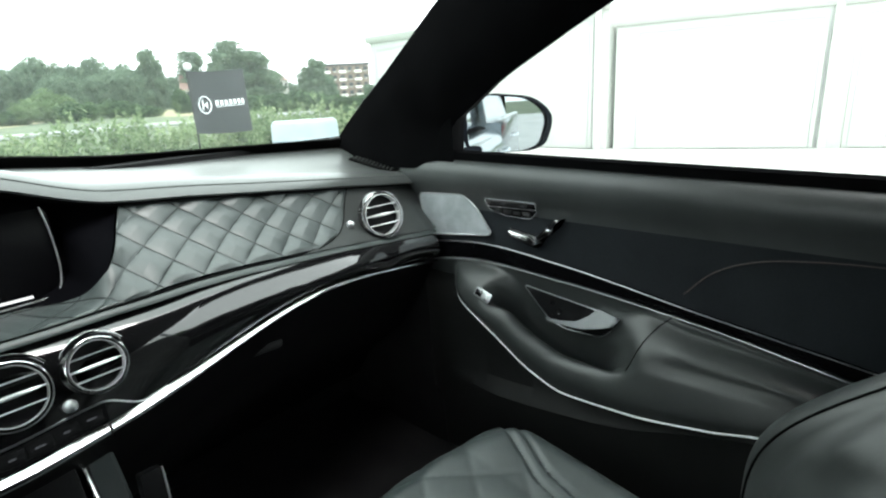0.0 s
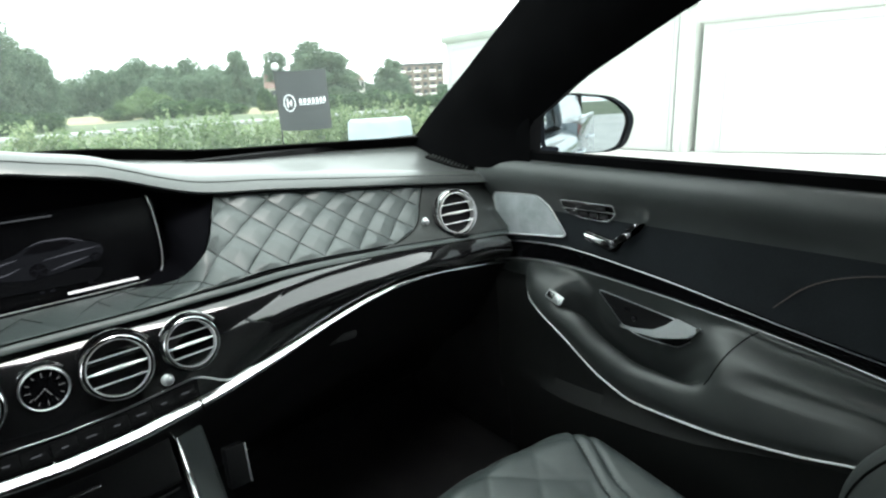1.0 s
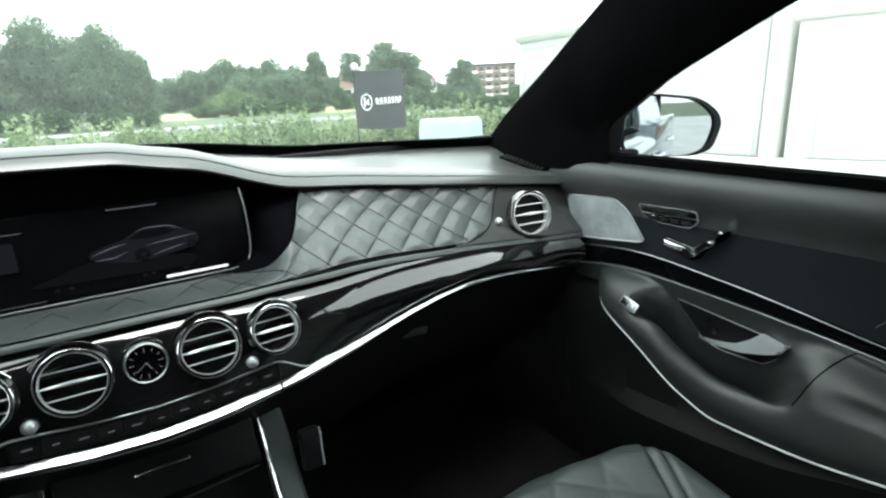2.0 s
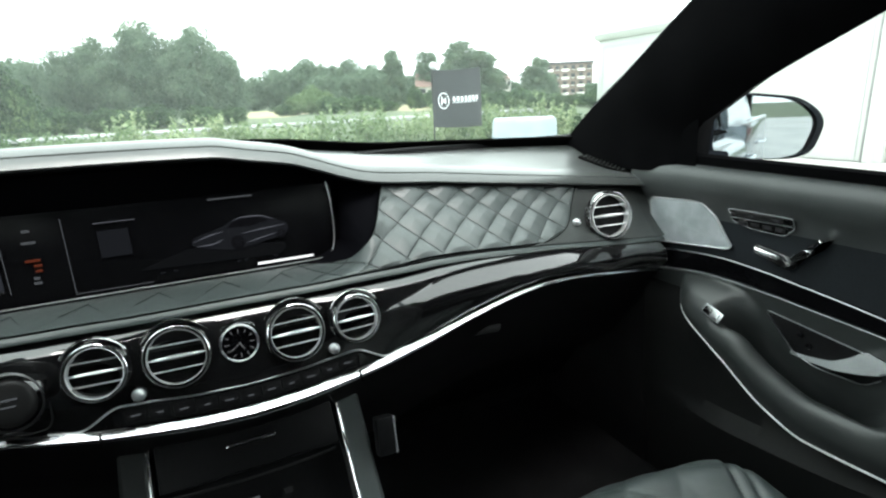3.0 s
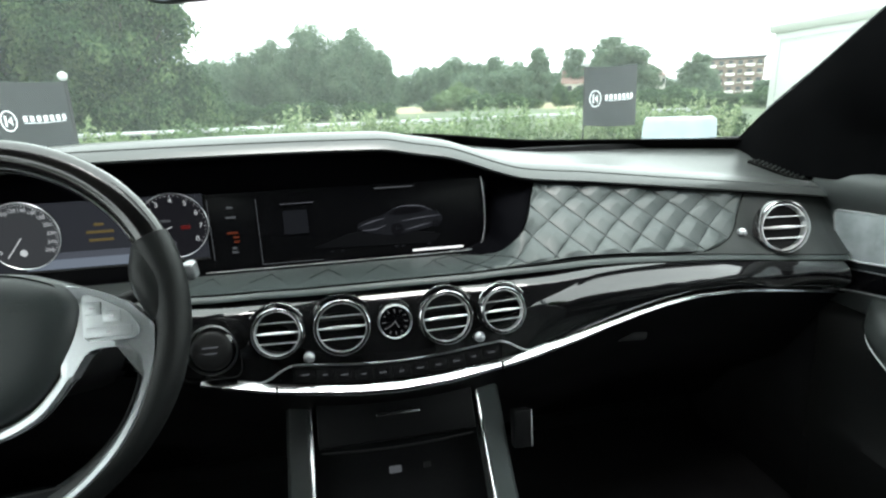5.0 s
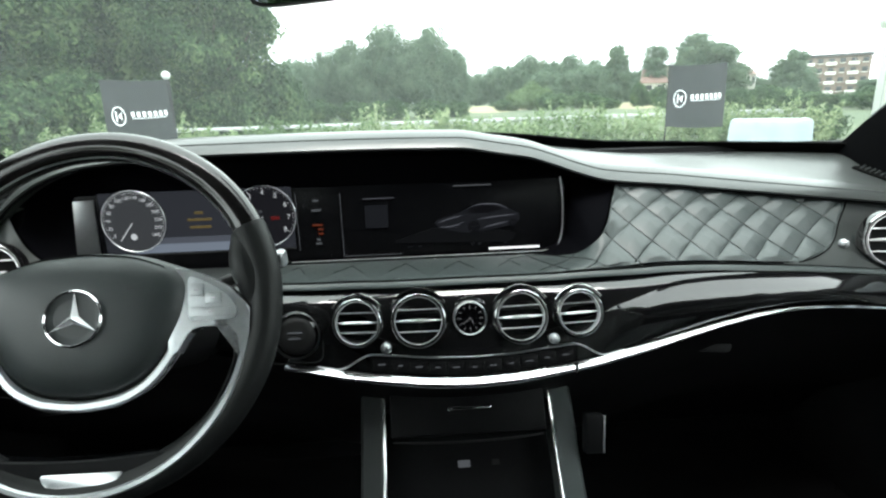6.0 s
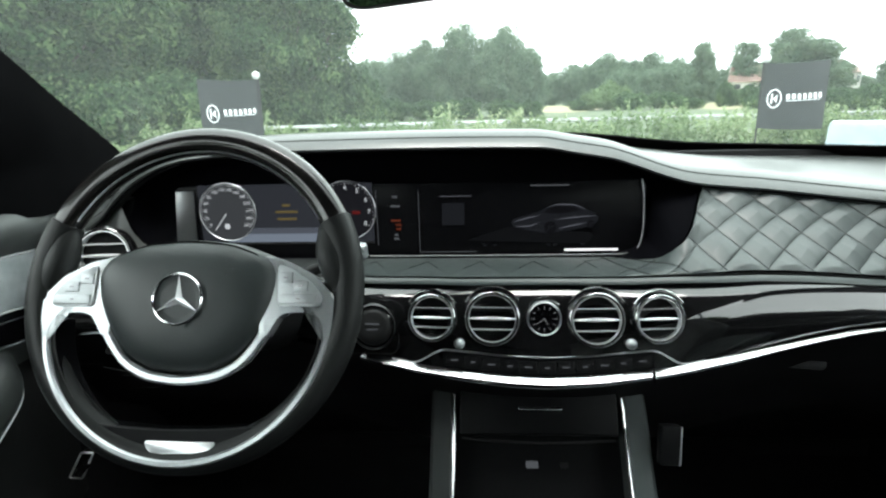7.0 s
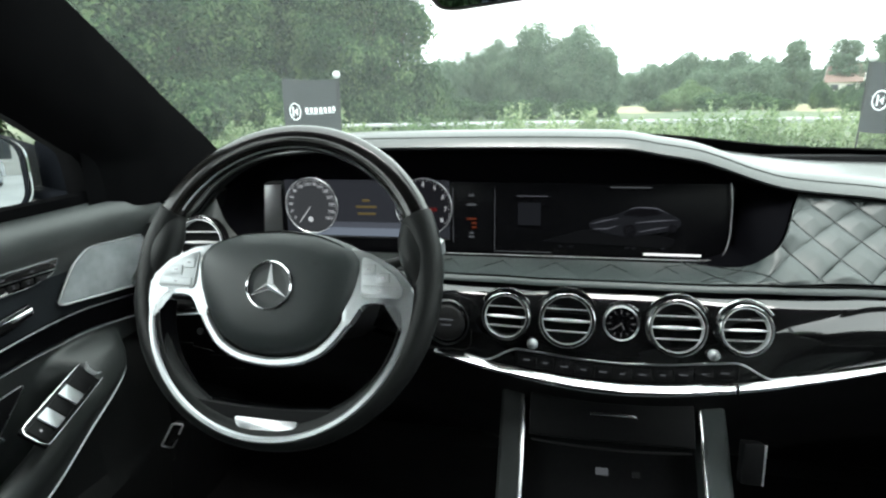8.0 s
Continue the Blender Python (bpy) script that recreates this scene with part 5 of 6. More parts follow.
rows = [[(x, far_y(abs(x)) + 0.012, far_z(x) - 0.012), (x, far_y(abs(x)) + 0.004, far_z(x) + 0.002), (x, far_y(abs(x)) - 0.026, far_z(x) + 0.020), (x, far_y(abs(x)) - 0.024, far_z(x) + 0.023), (x, far_y(abs(x)) + 0.02, far_z(x) + 0.004)] for x in spread(-0.86, 0.86, 50)]
solo("cowl", loft(rows), RUBBER, "black band along the windscreen base", "trim", kind="structure")
rows = [[(x, far_y(abs(x)) + 0.03, far_z(x) - 0.03), (x, far_y(abs(x)) + 0.3, 0.90), (x, 2.3, 0.84), (x, 2.75, 0.74), (x, 2.85, 0.5), (x, 2.85, 0.25)] for x in spread(-0.9, 0.9, 24)]
solo("bonnet", loft(rows), PAINT, "blue-grey car bonnet beyond the windscreen", "bonnet", kind="structure")
for s in (-1, 1):
    rows = [[(s * 0.9, y, 0.86 if y > 1.5 else 0.95), (s * 0.955, y, 0.75), (s * 0.955, y, 0.3)] for y in spread(1.10, 2.8, 8)]
    solo("wing", loft(rows), PAINT, "blue-grey front wing of the car", "wing", kind="structure")

bm = box(1.86, 3.6, 0.04, 0, pose(0, -0.36, 0.27))
solo("floor", bm, CARPET, "black carpeted car floor", "floor", kind="structure")
bm = box(1.9, 0.04, 0.80, 0, pose(0, 1.42, 0.60))
for s in (-1, 1):
    solo("kick_panel", box(0.06, 0.42, 0.72, 0.01, pose(s * 0.840, 1.235, 0.60)), CARPET, "dark carpeted panel at the end of the footwell", "trim", kind="structure")
solo("wall_front", bm, CARPET, "dark bulkhead behind the footwells", "wall", kind="structure")
# unseen wall added up to the roof to block light and reflections from behind
bm = box(1.7, 0.10, 1.14, 0.02, pose(0, -1.95, 0.82))
solo("wall_rear", bm, SUEDE, "unseen dark wall blocking light from the cabin's rear", "wall", kind="structure")
for s in (-1, 1):
    wall = solo("wall_side", box(0.12, 1.65, 0.72, 0.02, pose(s * 0.88, -1.18, 0.62)), PAINT, "blue-grey rear door below its window", "wall", kind="structure")
    part("window_pillar", box(0.03, 0.05, 0.46, 0.01, pose(s * 0.82, -0.38, 1.18, 0, s * -9)), PAINT, wall)
    part("window_pillar", box(0.05, 0.14, 0.46, 0.01, pose(s * 0.80, -1.62, 1.16, 28, s * -9)), PIANO, wall)
    part("window_moulding", box(0.03, 1.65, 0.012, 0.004, pose(s * 0.925, -1.18, 0.985)), CHROME, wall)
    pane = bmesh.new()
    pane.faces.new([pane.verts.new((s * x, y, z)) for x, y, z in ((0.855, -0.36, 0.98), (0.79, -0.36, 1.36), (0.79, -1.5, 1.36), (0.855, -1.9, 0.98))])
    w = part("window_pane", pane, REAR_GLASS, wall)
    inward(w)
    part("outer_handle", sweep(smooth_path([(s * 0.94, -1.15, 0.86), (s * 0.97, -1.18, 0.862), (s * 0.97, -1.32, 0.862), (s * 0.94, -1.35, 0.86)], 20), circle(0.010, 10)), CHROME, wall)

mirror = thing("rear_view_mirror", "black rear-view mirror hanging from the windscreen", "mirror")
mm = facing((-0.112, 0.800, 1.2385), (-0.2, -1, -0.08)) @ pose(0, 0, 0, 0, 0, 3)
shape = rounded([(-0.115, -0.034), (0.115, -0.034), (0.105, 0.034), (-0.105, 0.034)], 0.030, 8)
part("housing", loft([[(u * k, v * k, z) for u, v in shape] for k, z in ((0.95, 0.001), (1.0, -0.004), (0.98, -0.02), (0.7, -0.04), (0.2, -0.05))], closed=True, caps=True), PLASTIC, mirror).data.transform(mm)
part("mirror_glass", prism([(u * 0.94, v * 0.94) for u, v in shape], 0.002, 0, mm), MIRROR, mirror, "", 0)
part("stem", sweep([mm @ Vector((0, 0.0, -0.04)), Vector((-0.09, 0.86, 1.31)), Vector((-0.07, 0.90, 1.40))], circle(0.012, 10)), PLASTIC, mirror)


# ---- outside: ground ----
def earth(name, a, b, c, scale):
    m, n, l, bs = tree_of(name)
    v = coords(n, l, 1.0)
    f1, f2 = noise_tex(n, l, v, scale, 6), noise_tex(n, l, v, scale * 22, 5)
    mx = n.new("ShaderNodeMath")
    mx.operation = "MULTIPLY_ADD"
    mx.inputs[1].default_value = 0.35
    l.new(f2, mx.inputs[0])
    sc = n.new("ShaderNodeMath")
    sc.operation = "MULTIPLY"
    sc.inputs[1].default_value = 0.65
    l.new(f1, sc.inputs[0])
    l.new(sc.outputs[0], mx.inputs[2])
    l.new(ramp(n, l, mx.outputs[0], [(0.38, a), (0.5, b), (0.62, c)]), bs.inputs["Base Color"])
    bs.inputs["Roughness"].default_value = 0.9
    bump(n, l, f2, 0.5, 0.02, bs)
    return m


MEADOW = earth("green_meadow", (0.036, 0.058, 0.025), (0.060, 0.085, 0.040), (0.095, 0.115, 0.058), 0.06)
DRY = earth("dry_grass", (0.15, 0.15, 0.075), (0.21, 0.195, 0.105), (0.28, 0.25, 0.145), 0.08)
PAVING = earth("pale_paving", (0.34, 0.34, 0.33), (0.40, 0.40, 0.39), (0.46, 0.46, 0.44), 0.5)
WHITE = surface("white_painted_metal", (0.47, 0.49, 0.46), (0.53, 0.55, 0.52), (0.35, 0.5), 1.5, 40)
# greyer copy of the white, for joint lines, kerb and painted post shading
WHITE_SHADE = surface("shaded_white_joint", (0.34, 0.36, 0.35), (0.40, 0.42, 0.41), (0.5, 0.6), 3, 60)
BARK = surface("bark", (0.045, 0.036, 0.028), (0.085, 0.070, 0.055), (0.85, 0.95), 3, 25, relief=0.8, relief_size=0.03)
CLOTH = surface("anthracite_flag_cloth", (0.011, 0.013, 0.016), (0.017, 0.020, 0.024), (0.8, 0.9), 5, 200)
PRINT = surface("white_print", (0.72, 0.74, 0.76), (0.80, 0.82, 0.84), (0.7, 0.8), 10, 200)
STEEL = surface("galvanised_steel", (0.45, 0.46, 0.47), (0.58, 0.59, 0.60), (0.35, 0.5), 5, 80, metal=0.8)
BRICK = surface("reddish_brick_wall", (0.125, 0.095, 0.080), (0.19, 0.145, 0.125), (0.85, 0.95), 0.5, 6)
ROOF = surface("red_roof_tiles", (0.15, 0.095, 0.080), (0.21, 0.14, 0.12), (0.8, 0.9), 0.6, 8)
DARK_ROOF = surface("dark_roof", (0.05, 0.05, 0.055), (0.08, 0.08, 0.085), (0.7, 0.8), 0.5, 6)
RENDERED = surface("pale_rendered_wall", (0.60, 0.58, 0.54), (0.70, 0.68, 0.64), (0.8, 0.9), 0.4, 5)
PALE_BLUE = surface("pale_blue_tarpaulin", (0.20, 0.25, 0.285), (0.29, 0.335, 0.37), (0.35, 0.5), 4, 40, relief=0.3, relief_size=0.01)
RED_PAINT = surface("red_fascia", (0.35, 0.03, 0.03), (0.45, 0.05, 0.05), (0.4, 0.5), 1, 20)
DARK_GLASS = surface("dark_window_glass", (0.02, 0.025, 0.03), (0.04, 0.046, 0.05), (0.05, 0.1), 1, 20)


def leaf_material(name, a, b, c):
    m, n, l, bs = tree_of(name)
    g = n.new("ShaderNodeNewGeometry")
    v = coords(n, l, 1.0)
    f = noise_tex(n, l, v, 0.5, 5)
    mx = n.new("ShaderNodeMath")
    mx.operation = "MULTIPLY_ADD"
    mx.inputs[1].default_value = 0.22
    l.new(g.outputs["Random Per Island"], mx.inputs[0])
    sc = n.new("ShaderNodeMath")
    sc.operation = "MULTIPLY"
    sc.inputs[1].default_value = 0.78
    l.new(f, sc.inputs[0])
    l.new(sc.outputs[0], mx.inputs[2])
    l.new(ramp(n, l, mx.outputs[0], [(0.34, a), (0.5, b), (0.66, c)]), bs.inputs["Base Color"])
    bs.inputs["Roughness"].default_value = 0.8
    bs.inputs["Specular IOR Level"].default_value = 0.15
    tl, add = n.new("ShaderNodeBsdfTranslucent"), n.new("ShaderNodeMixShader")
    add.inputs["Fac"].default_value = 0.35
    l.new(bs.inputs["Base Color"].links[0].from_socket, tl.inputs["Color"])
    l.new(bs.outputs[0], add.inputs[1])
    l.new(tl.outputs[0], add.inputs[2])
    l.new(add.outputs[0], n["Material Output"].inputs["Surface"])
    return m


LEAF = leaf_material("leaves_green", (0.014, 0.036, 0.017), (0.045, 0.088, 0.040), (0.130, 0.190, 0.085))
# distant leaves: aerial haze is put into their paler, flatter green
LEAF_HAZE = leaf_material("leaves_hazed_green", (0.070, 0.108, 0.076), (0.102, 0.148, 0.102), (0.142, 0.192, 0.128))
LEAF_PALE = leaf_material("leaves_pale_green", (0.085, 0.135, 0.060), (0.115, 0.170, 0.082), (0.150, 0.205, 0.110))
LEAF_HEDGE = leaf_material("leaves_hedge", (0.085, 0.14, 0.065), (0.16, 0.225, 0.11), (0.32, 0.38, 0.22))

bm = bmesh.new()
bmesh.ops.create_grid(bm, x_segments=40, y_segments=40, size=2500)
solo("ground", bm, MEADOW, "green rough meadow reaching to the horizon", "ground", kind="structure")
for az, dist, w, d, turn in ((7.8, 92.0, 9.0, 34.0, -8), (22.2, 88.0, 7.0, 30.0, -22), (33.0, 80.0, 8.0, 20.0, -30)):
    x, y = dist * math.sin(radians(az)), dist * math.cos(radians(az))
    bm = bmesh.new()
    edge = [(w * (1 + 0.16 * math.sin(3 * a + az)) * math.cos(a), d * (1 + 0.12 * math.sin(4 * a + 1)) * math.sin(a), 0.0) for a in spread(0, 2 * math.pi * 39 / 40, 40)]
    bm.faces.new([bm.verts.new(q) for q in edge])
    bm.transform(pose(x, y, 0.02, 0, 0, turn))
    solo("dry_meadow", bm, DRY, "pale straw-coloured grass among the green meadow", "meadow", kind="structure")
bm = box(60, 52, 0.02, 0, pose(-8, -17.2, -0.004))
solo("pavement", bm, PAVING, "pale grey paved car park", "pavement", kind="structure")
bm = box(60, 0.12, 0.14, 0.02, pose(-8, 8.86, 0.05))
solo("kerb", bm, WHITE_SHADE, "pale kerb along the hedge", "kerb", kind="structure")


# ---- outside: plants ----
def quads(name, centres, normals, sizes, mat, rng, stretch=1.6):
    n = len(centres)
    ref = rng.normal(size=(n, 3))
    t = np.cross(normals, ref)
    t /= np.linalg.norm(t, axis=1)[:, None] + 1e-9
    b = np.cross(normals, t)
    h = sizes[:, None] * 0.5
    p = np.stack([centres - t * h * stretch, centres - b * h * 0.8 + normals * h * 0.2, centres + t * h * stretch, centres + b * h * 0.8 + normals * h * 0.2], 1).reshape(-1, 3)
    me = bpy.data.meshes.new(name)
    me.from_pydata(p.tolist(), [], np.arange(4 * n).reshape(n, 4).tolist())
    me.materials.append(mat)
    return me


def crown_mesh(name, seed, height, radius, base, count, leaf, mat, clumps=70):
    """A crown of leafy clumps with dark gaps between them; base is where the leaves begin."""
    rng = np.random.default_rng(seed)
    c = rng.normal(size=(clumps, 3))
    c /= np.linalg.norm(c, axis=1)[:, None]
    c *= (rng.uniform(0.12, 1.0, clumps) ** 0.55)[:, None]
    mid, half = (height + base) / 2, (height - base) / 2
    taper = 1 - 0.30 * np.clip(c[:, 2], 0, 1) ** 2
    cc = np.stack([c[:, 0] * radius * 0.80 * taper, c[:, 1] * radius * 0.80 * taper, mid + c[:, 2] * half * 0.82], 1)
    cr = rng.uniform(0.20, 0.36, clumps) * radius * (80 / clumps) ** 0.35
    weight = cr ** 2 / (cr ** 2).sum()
    pick = rng.choice(clumps, count, p=weight)
    d = rng.normal(size=(count, 3)) + np.array([0, 0, 0.55])
    d /= np.linalg.norm(d, axis=1)[:, None]
    lump = 1 + 0.16 * np.sin(d[:, 0] * 5 + pick) + 0.14 * np.sin(d[:, 2] * 7 + pick * 2.1)
    r = cr[pick] * lump * np.where(rng.random(count) < 0.7, 0.86 + 0.20 * rng.random(count), 0.4 + 0.5 * rng.random(count))
    pos = cc[pick] + d * r[:, None] * np.array([1, 1, 0.80])
    loose = rng.random(count) < 0.10
    e = rng.normal(size=(count, 3))
    e /= np.linalg.norm(e, axis=1)[:, None]
    e *= (rng.random(count) ** 0.5 * 0.78)[:, None]
    core = np.stack([e[:, 0] * radius, e[:, 1] * radius, mid + e[:, 2] * half], 1)
    pos = np.where(loose[:, None], core, pos)
    reach = np.percentile(np.hypot(pos[:, 0], pos[:, 1]), 97)
    pos[:, :2] *= radius / reach
    cc[:, :2] *= radius / reach
    low_z0, high_z0 = pos[:, 2].min(), np.percentile(pos[:, 2], 99.6)
    pos[:, 2] = base + (pos[:, 2] - low_z0) * (height - base) / (high_z0 - low_z0)
    cc[:, 2] = base + (cc[:, 2] - low_z0) * (height - base) / (high_z0 - low_z0)
    nrm = d + rng.normal(size=(count, 3)) * 0.18
    nrm /= np.linalg.norm(nrm, axis=1)[:, None]
    return quads(name, pos, nrm, leaf * rng.uniform(0.6, 1.35, count), mat, rng), cc


def trunk_bm(height, radius, tips, seed):
    rng = np.random.default_rng(seed)
    bm = bmesh.new()
    path = smooth_path([(0, 0, 0), (0.03 * height * rng.normal() * 0.3, 0, height * 0.3), (0, 0.02 * height, height * 0.75)], 8)
    loft([[p + Vector((radius * (1.25 - 0.95 * i / 7) * math.cos(a), radius * (1.25 - 0.95 * i / 7) * math.sin(a), 0)) for a in spread(0, 2 * math.pi * 7 / 8, 8)] for i, p in enumerate(path)], closed=True, caps=True, bm=bm)
    for tip in tips:
        z0 = height * rng.uniform(0.18, 0.5)
        a, b = Vector((0, 0, z0)), Vector(tip)
        pts = smooth_path([a, a.lerp(b, 0.5) + Vector((0, 0, -0.05 * height)), b], 5)
        loft([[p + Vector((radius * 0.4 * (1 - 0.18 * i) * math.cos(q), radius * 0.4 * (1 - 0.18 * i) * math.sin(q), 0)) for q in spread(0, 2 * math.pi * 5 / 6, 6)] for i, p in enumerate(pts)], closed=True, bm=bm)
    return bm


def tree(label, group, seed, height, radius, base, count, leaf, mat, m, clumps=70):
    t = thing("tree", label, "tree", group)
    me, cc = crown_mesh("crown", seed, height, radius, base, count, leaf, mat, clumps)
    crown = new("crown", me)
    crown.parent = t
    part("trunk", trunk_bm(height, 0.026 * height, cc[:9], seed), BARK, t, "brown bark")
    t.matrix_world = m
    return t


def bearing(az, dist):
    """A place on the ground at a bearing from the car, degrees to the right of straight ahead."""
    return -0.05 + dist * math.sin(radians(az)), 0.26 + dist * math.cos(radians(az))


def plant(src, size, az, dist, top, width, turn):
    """A copy that rises to an angle over the eye and spans a width, both in degrees."""
    x, y = bearing(az, dist)
    k = dist * math.tan(radians(width / 2)) / size[1]
    copy_thing(src, pose(x, y, 0, 0, 0, turn)).scale = (k, k, (1.107 + dist * math.tan(radians(top))) / size[0])


def settle(ob, size, az, dist, top, width):
    x, y = bearing(az, dist)
    k = dist * math.tan(radians(width / 2)) / size[1]
    ob.matrix_world = pose(x, y, 0)
    ob.scale = (k, k, (1.107 + dist * math.tan(radians(top))) / size[0])


NEAR, SHRUB, ROUND, FAR, TALL = (11.5, 4.6), (3.6, 2.4), (6.9, 4.2), (8.0, 5.4), (8.2, 2.2)
near = tree("large leafy green tree behind the hedge", "near trees", 3, *NEAR, -0.6, 80000, 0.165, LEAF, pose(0, 0, 0), 260)
for az, dist, top, width, turn in ((-27.0, 27.0, 22.0, 19.0, 70), (-24.0, 38.0, 13.0, 14.0, 110), (-38.5, 19.0, 19.0, 19.0, 150), (-33.5, 30.0, 24.0, 18.0, 230), (-51.0, 21.0, 26.0, 24.0, 20), (-64.0, 24.0, 24.0, 24.0, 300)):
    plant(near, NEAR, az, dist, top, width, turn)
settle(near, NEAR, -19.4, 23.0, 17.0, 13.6)
low_tree = tree("rounded leafy shrub behind the hedge", "shrubs", 11, *SHRUB, -0.6, 9000, 0.17, LEAF, pose(0, 0, 0), 40)
for az, dist, top, width, turn in ((-14.0, 23.5, 4.0, 5.2, 40), (-17.5, 22.0, 3.0, 6.0, 90), (-29.5, 17.5, 3.6, 9.0, 10), (-35.5, 16.5, 3.2, 9.0, 80), (-42.0, 16.0, 3.4, 9.0, 15),
                                   (-9.5, 40.0, 0.6, 5.0, 200), (-5.5, 41.0, 0.4, 4.0, 140), (-2.0, 41.0, 0.5, 4.2, 260), (2.2, 41.0, 0.3, 3.8, 33), (5.0, 42.0, 0.1, 2.4, 60),
                                   (9.9, 62.0, 0.1, 2.6, 10), (14.6, 60.0, 0.6, 3.4, 77), (17.6, 66.0, 0.6, 3.6, 18), (19.9, 60.0, 0.0, 2.6, 12), (23.6, 70.0, 0.7, 2.0, 84), (22.9, 66.0, 1.3, 1.8, 130), (24.9, 64.0, 1.0, 1.8, 230),
                                   (26.0, 52.0, 0.3, 3.4, 150), (28.6, 50.0, 0.5, 4.0, 33), (31.2, 48.0, 0.4, 4.0, 190), (33.6, 46.0, 0.6, 4.0, 140), (36.2, 44.0, 0.1, 4.4, 70), (38.8, 44.0, -0.2, 4.0, 200), (41.6, 40.0, 0.2, 4.0, 15),
                                   (27.2, 16.0, -1.6, 3.4, 50), (30.4, 15.0, -1.9, 3.2, 120), (34.0, 14.6, -1.7, 4.0, 200), (38.0, 15.2, -1.3, 4.2, 290)):
    plant(low_tree, SHRUB, az, dist, top, width, turn)
settle(low_tree, SHRUB, -12.2, 24.5, 3.2, 4.8)
round_tree = tree("broad round green tree beyond the meadow", "round trees", 21, *ROUND, -1.0, 42000, 0.160, LEAF_HAZE, pose(0, 0, 0), 80)
for az, dist, top, width, turn in ((-1.6, 46.5, 7.4, 7.2, 120), (-5.2, 47.0, 6.1, 5.6, 60), (-8.6, 47.5, 5.1, 5.2, 300), (-10.4, 46.0, 4.2, 4.0, 20), (4.6, 46.0, 5.0, 3.8, 250)):
    plant(round_tree, ROUND, az, dist, top, width, turn)
settle(round_tree, ROUND, 2.6, 45.0, 7.1, 7.0)
bush = tree("rounded pale green bush in the meadow", "shrubs", 52, *SHRUB, -0.6, 9000, 0.16, LEAF_PALE, pose(0, 0, 0), 40)
settle(bush, SHRUB, 12.9, 64.0, 1.7, 4.4)
plant(bush, SHRUB, 11.0, 62.0, 0.7, 2.6, 90)
plant(bush, SHRUB, 15.4, 63.0, 0.5, 2.4, 190)
far_tree = tree("distant green tree of the wood's edge", "distant trees", 31, *FAR, -1.6, 16000, 0.33, LEAF_HAZE, pose(0, 0, 0), 70)
for az, dist, top, width, turn in ((7.0, 150.0, 2.7, 3.6, 30), (9.6, 150.0, 3.4, 3.8, 95), (12.8, 140.0, 4.1, 4.0, 200), (15.8, 140.0, 4.0, 4.0, 280), (18.3, 138.0, 3.5, 3.8, 10), (20.6, 150.0, 3.0, 3.2, 140), (23.4, 150.0, 2.7, 3.4, 222),
                                   (17.4, 100.0, 3.0, 4.6, 12), (14.0, 110.0, 2.9, 3.6, 50), (26.0, 120.0, 2.6, 4.4, 90), (30.6, 115.0, 2.6, 3.6, 130), (22.2, 130.0, 1.4, 2.6, 170), (32.4, 130.0, 1.4, 3.4, 210), (35.8, 118.0, 1.9, 3.4, 250), (42.0, 120.0, 1.0, 4.0, 290), (45.0, 110.0, 1.4, 5.0, 330),
                                   (-12.0, 90.0, 4.4, 6.0, 40), (-20.0, 80.0, 6.0, 9.0, 140), (3.0, 150.0, 2.4, 6.0, 240), (-4.0, 150.0, 2.4, 7.0, 60)):
    plant(far_tree, FAR, az, dist, top, width, turn)
settle(far_tree, FAR, 11.0, 145.0, 3.7, 3.8)
tall_tree = tree("tall slender green tree in the distance", "tall trees", 41, *TALL, -0.6, 10000, 0.24, LEAF_HAZE, pose(0, 0, 0), 60)
for az, dist, top, width, turn in ((24.2, 92.0, 4.5, 2.6, 90), (27.4, 84.0, 5.3, 3.6, 200), (29.6, 86.0, 4.4, 4.2, 20), (31.0, 90.0, 2.6, 2.8, 60), (26.0, 95.0, 3.4, 2.6, 160), (35.3, 100.0, 3.4, 2.6, 130), (34.4, 104.0, 2.2, 2.0, 60)):
    plant(tall_tree, TALL, az, dist, top, width, turn)
settle(tall_tree, TALL, 20.9, 90.0, 4.7, 2.5)


def hedge():
    """A row of young upright shrubs: each a few leaning shoots with leaves along them."""
    rng = np.random.default_rng(5)
    pos, nrm, size = [], [], []
    for k in range(112):
        x0 = -11.0 + 18.0 * (k + rng.uniform(-0.6, 0.6)) / 112
        fall = 0.36 * min(1.0, max(0.0, (-5.0 - x0) / 1.6))
        h = rng.uniform(0.74, 0.99) + (0.18 if rng.random() < 0.22 else 0.0) - fall
        y0, wide = 9.45 + rng.normal() * 0.16, rng.uniform(0.13, 0.24)
        for j in range(rng.integers(7, 12)):
            lean = rng.normal(size=2) * wide
            top = h * rng.uniform(0.72, 1.04)
            n = int(rng.integers(44, 70))
            t = rng.random(n) ** 0.7
            c = np.stack([x0 + lean[0] * t, y0 + lean[1] * t, top * t], 1) + rng.normal(size=(n, 3)) * np.array([0.05, 0.05, 0.03]) * (1.15 - 0.8 * t)[:, None]
            pos.append(c)
            nrm.append(rng.normal(size=(n, 3)) * 0.8 + np.array([0, -0.4, 0.8]))
            size.append(rng.uniform(0.035, 0.070, n) * (1.1 - 0.35 * t))
    pos, nrm, size = np.concatenate(pos), np.concatenate(nrm), np.concatenate(size)
    nrm /= np.linalg.norm(nrm, axis=1)[:, None]
    ob = new("hedge", quads("hedge", pos, nrm, size, LEAF_HEDGE, rng, 1.7))
    return tagged(ob, "low leafy hedge of young shrubs with pale fresh shoots", "hedge", kind="stuff")


